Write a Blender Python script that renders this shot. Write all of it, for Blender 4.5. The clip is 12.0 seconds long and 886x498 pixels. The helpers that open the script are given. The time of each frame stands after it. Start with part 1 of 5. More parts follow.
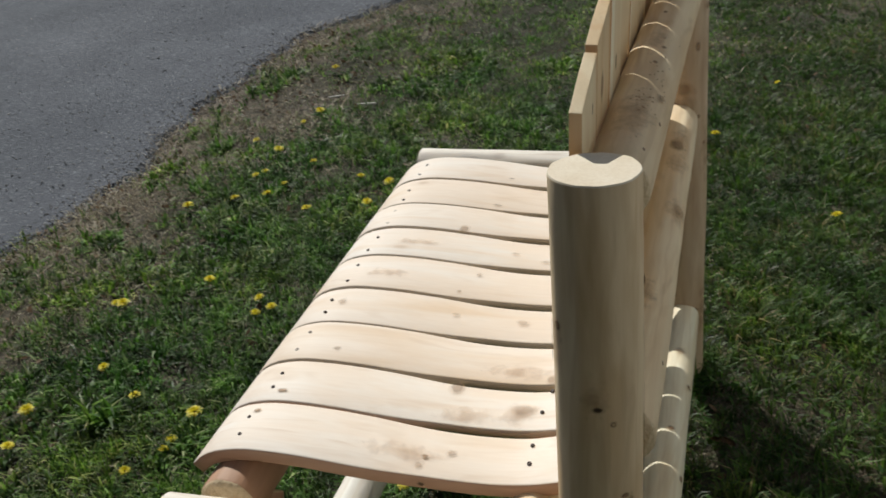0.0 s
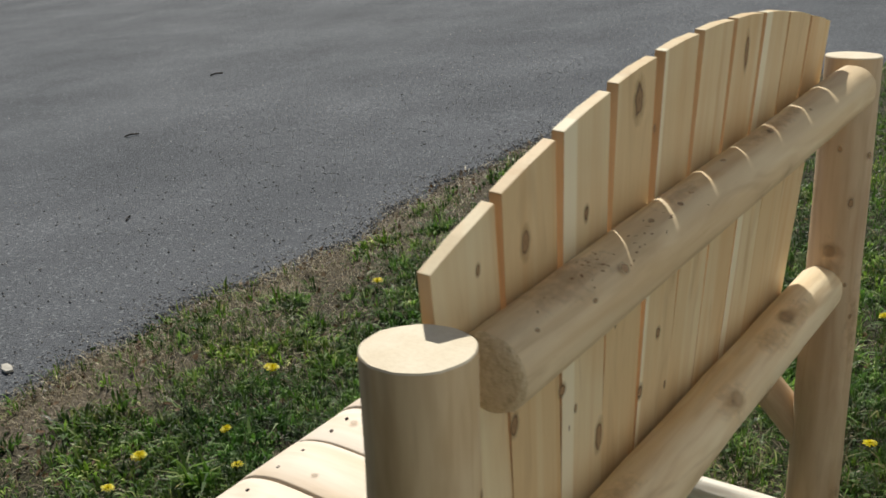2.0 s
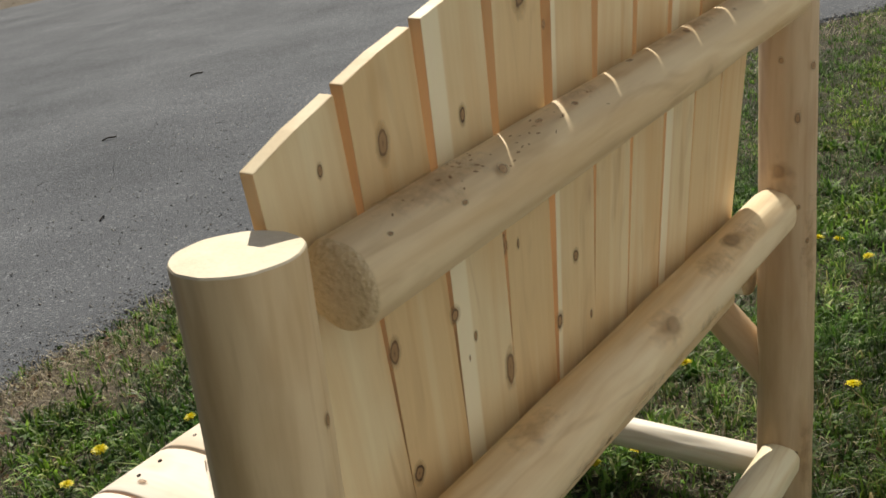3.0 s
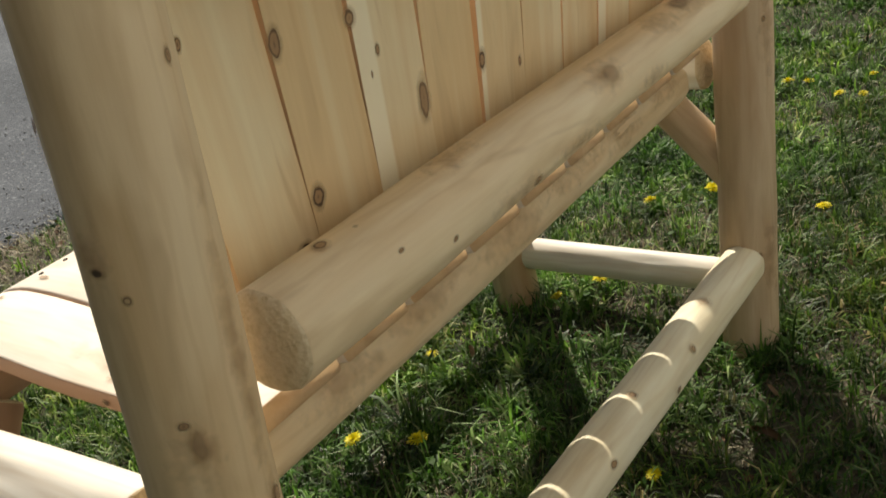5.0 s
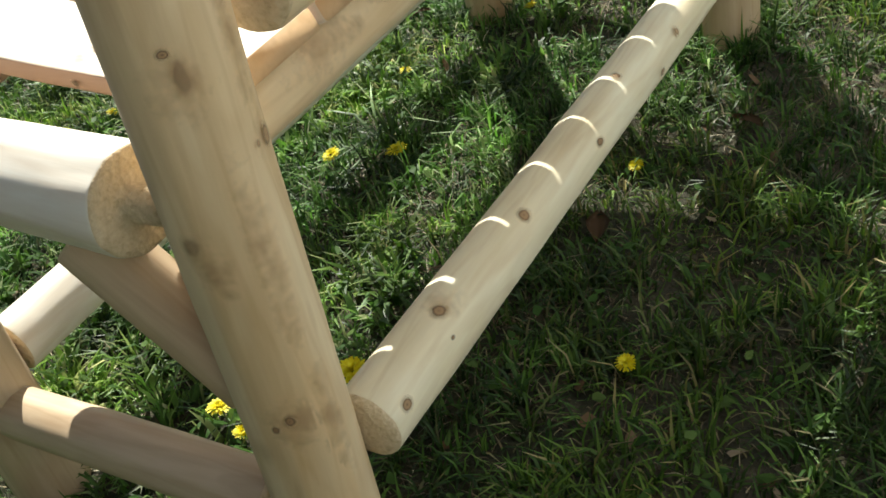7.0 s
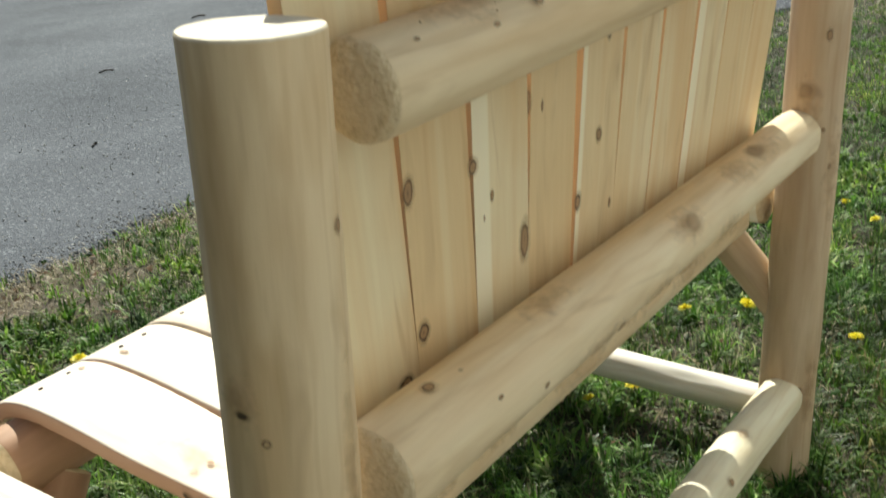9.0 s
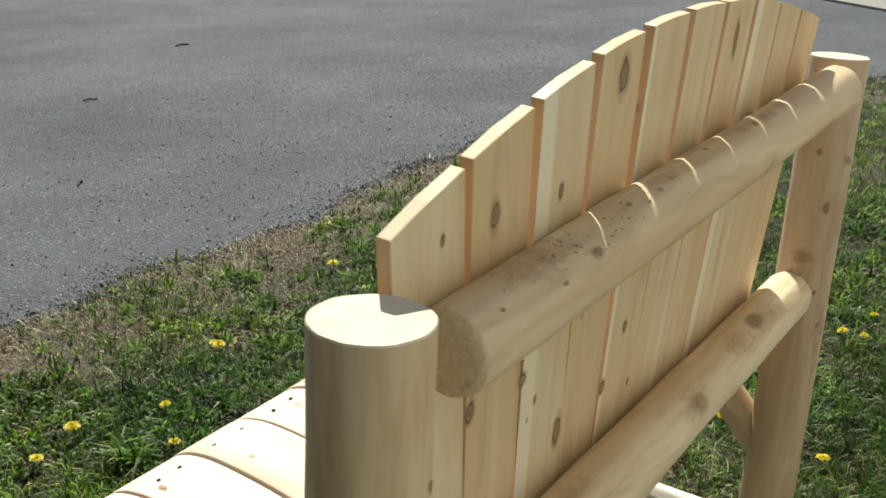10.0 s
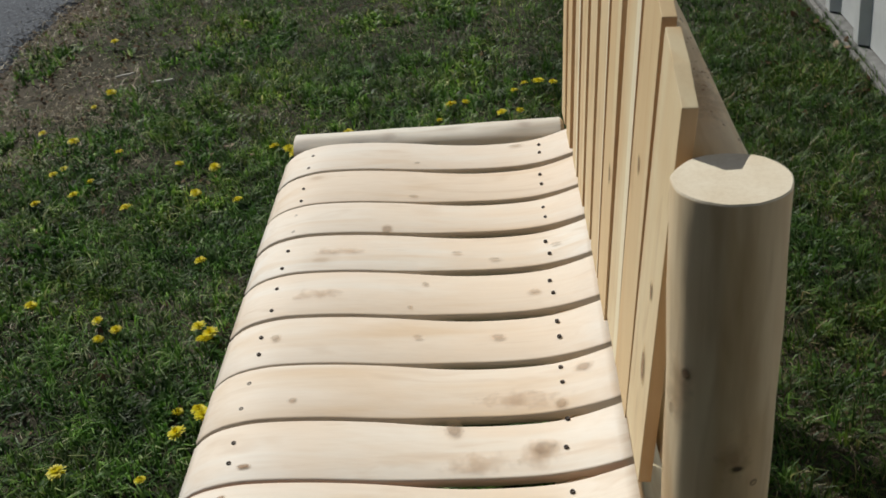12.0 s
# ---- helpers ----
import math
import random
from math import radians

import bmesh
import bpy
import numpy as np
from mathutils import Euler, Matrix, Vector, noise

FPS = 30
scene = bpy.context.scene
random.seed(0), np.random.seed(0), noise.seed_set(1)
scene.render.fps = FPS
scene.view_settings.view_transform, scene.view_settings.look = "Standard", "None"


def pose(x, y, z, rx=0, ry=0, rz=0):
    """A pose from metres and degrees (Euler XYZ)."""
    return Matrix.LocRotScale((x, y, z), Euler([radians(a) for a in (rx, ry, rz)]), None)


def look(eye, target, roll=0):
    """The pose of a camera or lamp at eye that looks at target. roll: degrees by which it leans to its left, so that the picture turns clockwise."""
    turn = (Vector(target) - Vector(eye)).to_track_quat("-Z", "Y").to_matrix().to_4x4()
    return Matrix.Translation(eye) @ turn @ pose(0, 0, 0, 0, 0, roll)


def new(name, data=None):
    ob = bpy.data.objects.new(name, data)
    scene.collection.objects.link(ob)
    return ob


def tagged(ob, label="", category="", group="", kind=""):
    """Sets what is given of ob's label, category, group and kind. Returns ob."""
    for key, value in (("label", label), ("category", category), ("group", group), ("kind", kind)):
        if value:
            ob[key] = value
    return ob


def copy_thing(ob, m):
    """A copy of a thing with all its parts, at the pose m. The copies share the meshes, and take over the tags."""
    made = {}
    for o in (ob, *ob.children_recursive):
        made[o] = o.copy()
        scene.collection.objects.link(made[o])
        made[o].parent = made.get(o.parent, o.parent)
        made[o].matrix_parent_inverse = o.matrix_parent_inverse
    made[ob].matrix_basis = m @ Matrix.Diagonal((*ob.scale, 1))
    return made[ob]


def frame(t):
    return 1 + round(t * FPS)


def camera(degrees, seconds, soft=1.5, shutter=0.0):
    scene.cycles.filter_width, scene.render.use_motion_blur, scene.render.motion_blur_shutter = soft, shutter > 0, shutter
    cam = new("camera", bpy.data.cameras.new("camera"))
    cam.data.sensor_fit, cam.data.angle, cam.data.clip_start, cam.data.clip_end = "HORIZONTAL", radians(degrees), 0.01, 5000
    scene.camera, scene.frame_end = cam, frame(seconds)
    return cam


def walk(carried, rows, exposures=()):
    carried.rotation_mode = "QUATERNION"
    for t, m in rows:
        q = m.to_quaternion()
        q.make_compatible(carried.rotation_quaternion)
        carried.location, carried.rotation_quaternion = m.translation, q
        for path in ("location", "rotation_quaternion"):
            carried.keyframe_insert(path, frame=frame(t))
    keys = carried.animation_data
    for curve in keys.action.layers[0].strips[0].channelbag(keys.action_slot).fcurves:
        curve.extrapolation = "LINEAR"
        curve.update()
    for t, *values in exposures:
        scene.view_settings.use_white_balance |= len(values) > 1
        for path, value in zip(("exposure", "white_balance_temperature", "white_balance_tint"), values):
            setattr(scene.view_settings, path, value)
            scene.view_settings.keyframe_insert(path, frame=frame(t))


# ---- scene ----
cam = camera(45.0, 12.0, soft=1.6, shutter=0.2)
PATH = [
    (0, (-0.945, -0.209, 1.341), (0.735, 0.411, 0.449), -8.9),
    (0.5, (-0.848, -0.32, 1.303), (0.761, 0.537, 0.481), -10.6),
    (1, (-0.732, -0.375, 1.323), (0.865, 0.529, 0.527), -6.8),
    (1.5, (-0.686, -0.411, 1.326), (0.791, 0.714, 0.582), -7.8),
    (2, (-0.594, -0.495, 1.281), (0.89, 0.662, 0.601), -6.0),
    (2.5, (-0.52, -0.538, 1.213), (0.936, 0.653, 0.534), -7.3),
    (2.7, (-0.499, -0.541, 1.193), (0.961, 0.64, 0.506), -9.0),
    (4.3, (-0.435, -0.571, 1.006), (1.04, 0.597, 0.329), -12.1),
    (4.5, (-0.432, -0.564, 0.976), (1.032, 0.585, 0.243), -12.6),
    (5, (-0.437, -0.556, 0.94), (0.994, 0.59, 0.141), -13.0),
    (5.5, (-0.452, -0.555, 0.901), (0.894, 0.573, -0.055), -14.9),
    (6, (-0.462, -0.55, 0.87), (0.834, 0.503, -0.23), -15.7),
    (6.5, (-0.475, -0.545, 0.848), (0.754, 0.495, -0.339), -16.8),
    (6.7, (-0.474, -0.54, 0.848), (0.756, 0.501, -0.337), -16.8),
    (8.5, (-0.477, -0.513, 0.953), (0.916, 0.607, 0.055), -10.8),
    (9, (-0.482, -0.502, 1.044), (0.982, 0.651, 0.318), -6.2),
    (9.5, (-0.506, -0.498, 1.144), (0.985, 0.69, 0.539), -4.3),
    (10, (-0.548, -0.453, 1.238), (0.978, 0.637, 0.542), -1.4),
    (10.5, (-0.664, -0.304, 1.307), (0.923, 0.626, 0.523), -4.5),
    (11, (-0.748, -0.156, 1.317), (0.94, 0.412, 0.406), -0.9),
    (11.5, (-0.737, -0.04, 1.32), (0.966, 0.329, 0.339), -4.0),
    (12, (-0.738, 0.103, 1.332), (0.965, 0.29, 0.299), -8.9),
]
walk(cam, [(t, look(eye, target, roll)) for t, eye, target, roll in PATH],
     [(0, -0.46, 6350, 11), (1.0, -0.44, 6350, 10), (2.0, -0.18, 6750, 10), (2.7, 0.02, 7100, 11), (4.5, 0.03, 7450, 11), (5.2, 0.17, 7100, 10), (6.0, 0.48, 6600, 7), (6.5, 0.78, 6500, 7), (8.3, 0.85, 6500, 5),
      (8.6, 0.80, 6500, 5), (9.2, 0.38, 6650, 3), (9.6, 0.30, 6650, 4), (10.0, 0.29, 6850, 7), (10.5, 0.28, 7000, 9), (11.0, -0.06, 6950, 11), (11.5, -0.42, 6450, 10), (12.0, -0.62, 6450, 10)])

# ---- world and sun ----
SUN_EL, SUN_AZ = 44.2, 49.5          # degrees above the horizon; from +y towards +x
world = bpy.data.worlds.new("world")
scene.world = world
world.use_nodes = True
wn = world.node_tree
sky = wn.nodes.new("ShaderNodeTexSky")
sky.sky_type = "NISHITA"
sky.sun_disc = False
sky.sun_elevation, sky.sun_rotation = radians(SUN_EL), radians(SUN_AZ)
wn.links.new(sky.outputs[0], wn.nodes["Background"].inputs[0])
wn.nodes["Background"].inputs[1].default_value = 0.05
sun_way = Vector((math.sin(radians(SUN_AZ)) * math.cos(radians(SUN_EL)), math.cos(radians(SUN_AZ)) * math.cos(radians(SUN_EL)), math.sin(radians(SUN_EL))))
sun = new("sun", bpy.data.lights.new("sun", "SUN"))
sun.data.energy, sun.data.angle, sun.data.color = 5.0, radians(0.5), (1.0, 0.97, 0.88)
sun.matrix_world = look(sun_way * 20, (0, 0, 0))


# ---- helpers for building ----
def part(name, bm, material, parent=None, label="", m=None, smooth=True):
    """Links a bmesh as one mesh object, under a thing or a part where one is given."""
    me = bpy.data.meshes.new(name)
    bm.to_mesh(me)
    bm.free()
    for mat in (material if isinstance(material, (list, tuple)) else [material]):
        me.materials.append(mat)
    if smooth:
        me.polygons.foreach_set("use_smooth", [True] * len(me.polygons))
    ob = new(name, me)
    if m is not None:
        ob.matrix_world = m
    if parent is not None:
        ob.parent = parent
    if label:
        tagged(ob, label=label)
    return ob


def along(p, q):
    """The pose of a thing that starts at p, with its z axis towards q."""
    p, q = Vector(p), Vector(q)
    z = (q - p).normalized()
    x = Vector((0, 0, 1)).cross(z) if abs(z.z) < 0.9 else Vector((1, 0, 0)) - z * z.x
    x.normalize()
    y = z.cross(x)
    return Matrix.Translation(p) @ Matrix((x, y, z)).transposed().to_4x4()


# ---- materials ----
def material(name, rough=0.6):
    mat = bpy.data.materials.new(name)
    mat.use_nodes = True
    bsdf = mat.node_tree.nodes["Principled BSDF"]
    bsdf.inputs["Roughness"].default_value = rough
    return mat, mat.node_tree, bsdf


def node(tree, kind, **values):
    n = tree.nodes.new(kind)
    for key, value in values.items():
        if key in n.inputs:
            n.inputs[key].default_value = value
    return n


def ramp(tree, source, stops):
    n = tree.nodes.new("ShaderNodeValToRGB")
    while len(n.color_ramp.elements) < len(stops):
        n.color_ramp.elements.new(0.5)
    for element, (at, colour) in zip(n.color_ramp.elements, stops):
        element.position = at
        element.color = (*colour, 1) if len(colour) == 3 else colour
    tree.links.new(source, n.inputs[0])
    return n.outputs[0]


def mixed(tree, factor, a, b, blend="MIX"):
    n = tree.nodes.new("ShaderNodeMix")
    n.data_type, n.blend_type = "RGBA", blend
    for value, key in ((factor, 0), (a, 6), (b, 7)):
        if isinstance(value, (int, float)):
            n.inputs[key].default_value = value
        elif isinstance(value, tuple):
            n.inputs[key].default_value = (*value, 1)
        else:
            tree.links.new(value, n.inputs[key])
    return n.outputs[2]


def math_node(tree, kind, a, b=0.0):
    n = tree.nodes.new("ShaderNodeMath")
    n.operation = kind
    for i, value in enumerate((a, b)):
        if isinstance(value, (int, float)):
            n.inputs[i].default_value = value
        else:
            tree.links.new(value, n.inputs[i])
    return n.outputs[0]


def wood_material(name, pale, warm, dark, orange, spread=1.0, hewn=0.0, vary=0.55, sap=None):
    """Freshly peeled or planed softwood; the grain runs along the object's own z axis."""
    mat, tree, bsdf = material(name, 0.62)
    link = tree.links.new
    coords = tree.nodes.new("ShaderNodeTexCoord")
    info = tree.nodes.new("ShaderNodeObjectInfo")
    shift = tree.nodes.new("ShaderNodeVectorMath")
    shift.operation = "SCALE"
    link(info.outputs["Random"], shift.inputs["Scale"])
    shift.inputs[0].default_value = (37.0, 19.0, 53.0)
    moved = tree.nodes.new("ShaderNodeVectorMath")
    link(coords.outputs["Object"], moved.inputs[0])
    link(shift.outputs[0], moved.inputs[1])
    long_ = node(tree, "ShaderNodeMapping", Scale=(1.0, 1.0, 0.07))
    link(moved.outputs[0], long_.inputs["Vector"])
    broad = node(tree, "ShaderNodeTexNoise", Scale=22.0, Detail=3.0, Roughness=0.55, Distortion=0.6)
    link(long_.outputs[0], broad.inputs["Vector"])
    fine = node(tree, "ShaderNodeTexNoise", Scale=190.0, Detail=4.0, Roughness=0.6)
    link(long_.outputs[0], fine.inputs["Vector"])
    blotch = node(tree, "ShaderNodeTexNoise", Scale=9.0, Detail=2.0)
    link(moved.outputs[0], blotch.inputs["Vector"])
    base = ramp(tree, broad.outputs[0], [(0.30, pale), (0.55, tuple(0.5 * (a + b) for a, b in zip(pale, warm))), (0.75, warm)])
    base = mixed(tree, math_node(tree, "MULTIPLY", info.outputs["Random"], vary), base, warm)
    base = mixed(tree, ramp(tree, blotch.outputs[0], [(0.42, (0, 0, 0)), (0.70, (0.7, 0.7, 0.7))]), base, warm)
    if hewn:
        # soft brown smears and paler scraped runs left by the peeling, and wavy figure
        smear_map = node(tree, "ShaderNodeMapping", Scale=(1.0, 1.0, 0.17))
        link(moved.outputs[0], smear_map.inputs["Vector"])
        smear = node(tree, "ShaderNodeTexNoise", Scale=26.0, Detail=2.5, Roughness=0.55, Distortion=0.8)
        link(smear_map.outputs[0], smear.inputs["Vector"])
        base = mixed(tree, ramp(tree, smear.outputs[0], [(0.50, (0, 0, 0)), (0.72, (0.5, 0.5, 0.5))]), base, tuple(0.70 * a + 0.30 * b for a, b in zip(orange, dark)))
        base = mixed(tree, ramp(tree, smear.outputs[0], [(0.28, (0.8, 0.8, 0.8)), (0.44, (0, 0, 0))]), base, tuple(min(0.9, 1.06 * a) for a in pale))
        figure = node(tree, "ShaderNodeTexWave", Scale=16.0, Distortion=9.0, Detail=3.0)
        figure.inputs["Detail Scale"].default_value = 1.2
        link(smear_map.outputs[0], figure.inputs["Vector"])
        base = mixed(tree, 0.22, base, ramp(tree, figure.outputs["Color"], [(0.0, (0.72, 0.62, 0.50)), (0.22, (1, 1, 1))]), "MULTIPLY")
    # long orange heartwood streaks and pale sapwood runs
    run_map = node(tree, "ShaderNodeMapping", Scale=(1.0, 1.0, 0.045))
    link(moved.outputs[0], run_map.inputs["Vector"])
    run = node(tree, "ShaderNodeTexNoise", Scale=24.0, Detail=1.5, Distortion=0.4)
    link(run_map.outputs[0], run.inputs["Vector"])
    base = mixed(tree, ramp(tree, run.outputs[0], [(0.58, (0, 0, 0)), (0.74, (0.60, 0.60, 0.60))]), base, orange)
    base = mixed(tree, ramp(tree, run.outputs[0], [(0.30, (0.6, 0.6, 0.6)), (0.42, (0, 0, 0))]), base, pale)
    grain = ramp(tree, fine.outputs[0], [(0.35, (0.86, 0.82, 0.77)), (0.65, (1.0, 1.0, 1.0))])
    base = mixed(tree, 0.28, base, grain, "MULTIPLY")
    streak = node(tree, "ShaderNodeTexNoise", Scale=34.0, Detail=2.0, Roughness=0.5, Distortion=1.2)
    streak_map = node(tree, "ShaderNodeMapping", Scale=(1.0, 1.0, 0.16))
    link(moved.outputs[0], streak_map.inputs["Vector"])
    link(streak_map.outputs[0], streak.inputs["Vector"])
    base = mixed(tree, ramp(tree, streak.outputs[0], [(0.58, (0, 0, 0)), (0.78, (0.55, 0.55, 0.55))]), base, tuple(0.55 * a + 0.45 * b for a, b in zip(warm, dark)))
    if sap:
        # a pale sapwood band along one edge of the board, with a wavering border
        split = tree.nodes.new("ShaderNodeSeparateXYZ")
        link(coords.outputs["Object"], split.inputs[0])
        at = math_node(tree, "ADD", split.outputs["X"], math_node(tree, "MULTIPLY", math_node(tree, "SUBTRACT", run.outputs[0], 0.5), 0.012))
        band = node(tree, "ShaderNodeMapRange")
        link(at, band.inputs["Value"])
        for key, value in (("From Min", sap), ("From Max", sap + 0.003), ("To Min", 0.85), ("To Max", 0.0)):
            band.inputs[key].default_value = value
        base = mixed(tree, band.outputs[0], base, (0.86, 0.78, 0.58))
    # knots: rare dark eyes, stretched a little along the grain
    knot_map = node(tree, "ShaderNodeMapping", Scale=(1.0, 1.0, 0.62))
    link(moved.outputs[0], knot_map.inputs["Vector"])
    wobble = node(tree, "ShaderNodeTexNoise", Scale=60.0, Detail=2.0)
    link(knot_map.outputs[0], wobble.inputs["Vector"])
    bent = mixed(tree, 0.006, knot_map.outputs[0], wobble.outputs["Color"], "ADD")
    knots = node(tree, "ShaderNodeTexVoronoi", Scale=11.0 * spread, Randomness=1.0)
    link(bent, knots.inputs["Vector"])
    near = ramp(tree, knots.outputs["Distance"], [(0.0, (1, 1, 1)), (0.055, (0.75, 0.75, 0.75)), (0.11, (0.22, 0.22, 0.22)), (0.22, (0, 0, 0))])
    pick = ramp(tree, knots.outputs["Color"], [(0.70, (0, 0, 0)), (0.78, (0.6, 0.6, 0.6))])
    amount = mixed(tree, 1.0, near, pick, "MULTIPLY")
    base = mixed(tree, amount, base, dark)
    link(base, bsdf.inputs["Base Color"])
    bump = node(tree, "ShaderNodeBump", Strength=0.08, Distance=0.002)
    link(fine.outputs[0], bump.inputs["Height"])
    if hewn:
        flat_map = node(tree, "ShaderNodeMapping", Scale=(1.0, 1.0, 0.22))
        link(moved.outputs[0], flat_map.inputs["Vector"])
        flats = node(tree, "ShaderNodeTexVoronoi", Scale=34.0)
        flats.feature = "SMOOTH_F1"
        link(flat_map.outputs[0], flats.inputs["Vector"])
        hew = node(tree, "ShaderNodeBump", Strength=hewn, Distance=0.012)
        link(flats.outputs["Distance"], hew.inputs["Height"])
        link(hew.outputs[0], bump.inputs["Normal"])
    link(bump.outputs[0], bsdf.inputs["Normal"])
    return mat


log_wood = wood_material("peeled_log", (0.765, 0.63, 0.425), (0.67, 0.495, 0.29), (0.24, 0.14, 0.06), (0.62, 0.40, 0.18), 0.9, 0.07)
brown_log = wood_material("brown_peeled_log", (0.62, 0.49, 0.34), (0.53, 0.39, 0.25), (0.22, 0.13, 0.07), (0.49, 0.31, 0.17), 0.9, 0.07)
# shade and reddish bounce under the seat front, put into the wood colour
shaded_log = wood_material("shaded_red_brown_log", (0.50, 0.31, 0.20), (0.42, 0.24, 0.15), (0.16, 0.08, 0.04), (0.40, 0.21, 0.11), 0.9, 0.10)
light_log = wood_material("light_peeled_log", (0.83, 0.70, 0.49), (0.745, 0.57, 0.35), (0.26, 0.15, 0.07), (0.66, 0.45, 0.22), 0.9, 0.10)
pale_log = wood_material("pale_peeled_log", (0.86, 0.805, 0.63), (0.78, 0.68, 0.47), (0.30, 0.18, 0.09), (0.72, 0.56, 0.34), 0.9, 0.20, 0.25)
white_log = wood_material("white_peeled_log", (0.88, 0.85, 0.78), (0.81, 0.75, 0.65), (0.33, 0.24, 0.18), (0.74, 0.64, 0.51), 0.9, 0.35, 0.2)
BOARD = ((0.80, 0.69, 0.465), (0.70, 0.515, 0.285), (0.27, 0.14, 0.06), (0.63, 0.37, 0.15), 1.0, 0.0, 0.95)
board_wood = wood_material("planed_board", *BOARD)
wide_sap, thin_sap = wood_material("planed_board_sapwood", *BOARD, sap=-0.021), wood_material("planed_board_thin_sapwood", *BOARD, sap=-0.034)
seat_wood = wood_material("sanded_board", (0.91, 0.870, 0.800), (0.86, 0.735, 0.60), (0.45, 0.30, 0.17), (0.74, 0.56, 0.37), 1.0, 0.0, 0.85)


edge_wood = wood_material("sawn_edge", (0.63, 0.455, 0.28), (0.56, 0.365, 0.195), (0.25, 0.14, 0.07), (0.47, 0.28, 0.14), 1.0)
pale_edge = wood_material("pale_sawn_edge", (0.66, 0.60, 0.52), (0.58, 0.50, 0.41), (0.26, 0.19, 0.13), (0.50, 0.40, 0.29), 1.0)
seat_edge = wood_material("red_sawn_edge", (0.56, 0.36, 0.25), (0.48, 0.285, 0.185), (0.20, 0.10, 0.06), (0.42, 0.23, 0.13), 1.0)


def rough_end_material():
    mat, tree, bsdf = material("rasped_end", 0.85)
    link = tree.links.new
    coords = tree.nodes.new("ShaderNodeTexCoord")
    noise_ = node(tree, "ShaderNodeTexNoise", Scale=160.0, Detail=5.0, Roughness=0.7)
    link(coords.outputs["Object"], noise_.inputs["Vector"])
    cells = node(tree, "ShaderNodeTexVoronoi", Scale=220.0)
    link(coords.outputs["Object"], cells.inputs["Vector"])
    link(ramp(tree, noise_.outputs[0], [(0.25, (0.47, 0.355, 0.21)), (0.45, (0.63, 0.50, 0.32)), (0.75, (0.75, 0.625, 0.43))]), bsdf.inputs["Base Color"])
    bump = node(tree, "ShaderNodeBump", Strength=0.6, Distance=0.002)
    link(math_node(tree, "ADD", noise_.outputs[0], cells.outputs["Distance"]), bump.inputs["Height"])
    link(bump.outputs[0], bsdf.inputs["Normal"])
    return mat


def cut_end_material():
    mat, tree, bsdf = material("sawn_end", 0.75)
    link = tree.links.new
    coords = tree.nodes.new("ShaderNodeTexCoord")
    wide = node(tree, "ShaderNodeTexNoise", Scale=28.0, Detail=3.0)
    fine = node(tree, "ShaderNodeTexNoise", Scale=260.0, Detail=4.0, Roughness=0.7)
    for n in (wide, fine):
        link(coords.outputs["Object"], n.inputs["Vector"])
    base = ramp(tree, wide.outputs[0], [(0.3, (0.76, 0.66, 0.50)), (0.7, (0.84, 0.76, 0.61))])
    link(mixed(tree, 0.4, base, ramp(tree, fine.outputs[0], [(0.35, (0.82, 0.78, 0.72)), (0.6, (1, 1, 1))]), "MULTIPLY"), bsdf.inputs["Base Color"])
    bump = node(tree, "ShaderNodeBump", Strength=0.3, Distance=0.001)
    link(fine.outputs[0], bump.inputs["Height"])
    link(bump.outputs[0], bsdf.inputs["Normal"])
    return mat


rough_end, sawn_end = rough_end_material(), cut_end_material()


def plain_material(name, colour, rough=0.6, metal=0.0):
    mat, tree, bsdf = material(name, rough)
    bsdf.inputs["Metallic"].default_value = metal
    coords = tree.nodes.new("ShaderNodeTexCoord")
    n = node(tree, "ShaderNodeTexNoise", Scale=40.0, Detail=4.0)
    tree.links.new(coords.outputs["Object"], n.inputs["Vector"])
    lo, hi = tuple(c * 0.75 for c in colour), tuple(min(1.0, c * 1.2) for c in colour)
    tree.links.new(ramp(tree, n.outputs[0], [(0.3, lo), (0.7, hi)]), bsdf.inputs["Base Color"])
    return mat


screw_steel = plain_material("dark_screw", (0.05, 0.04, 0.035), 0.45, 0.6)


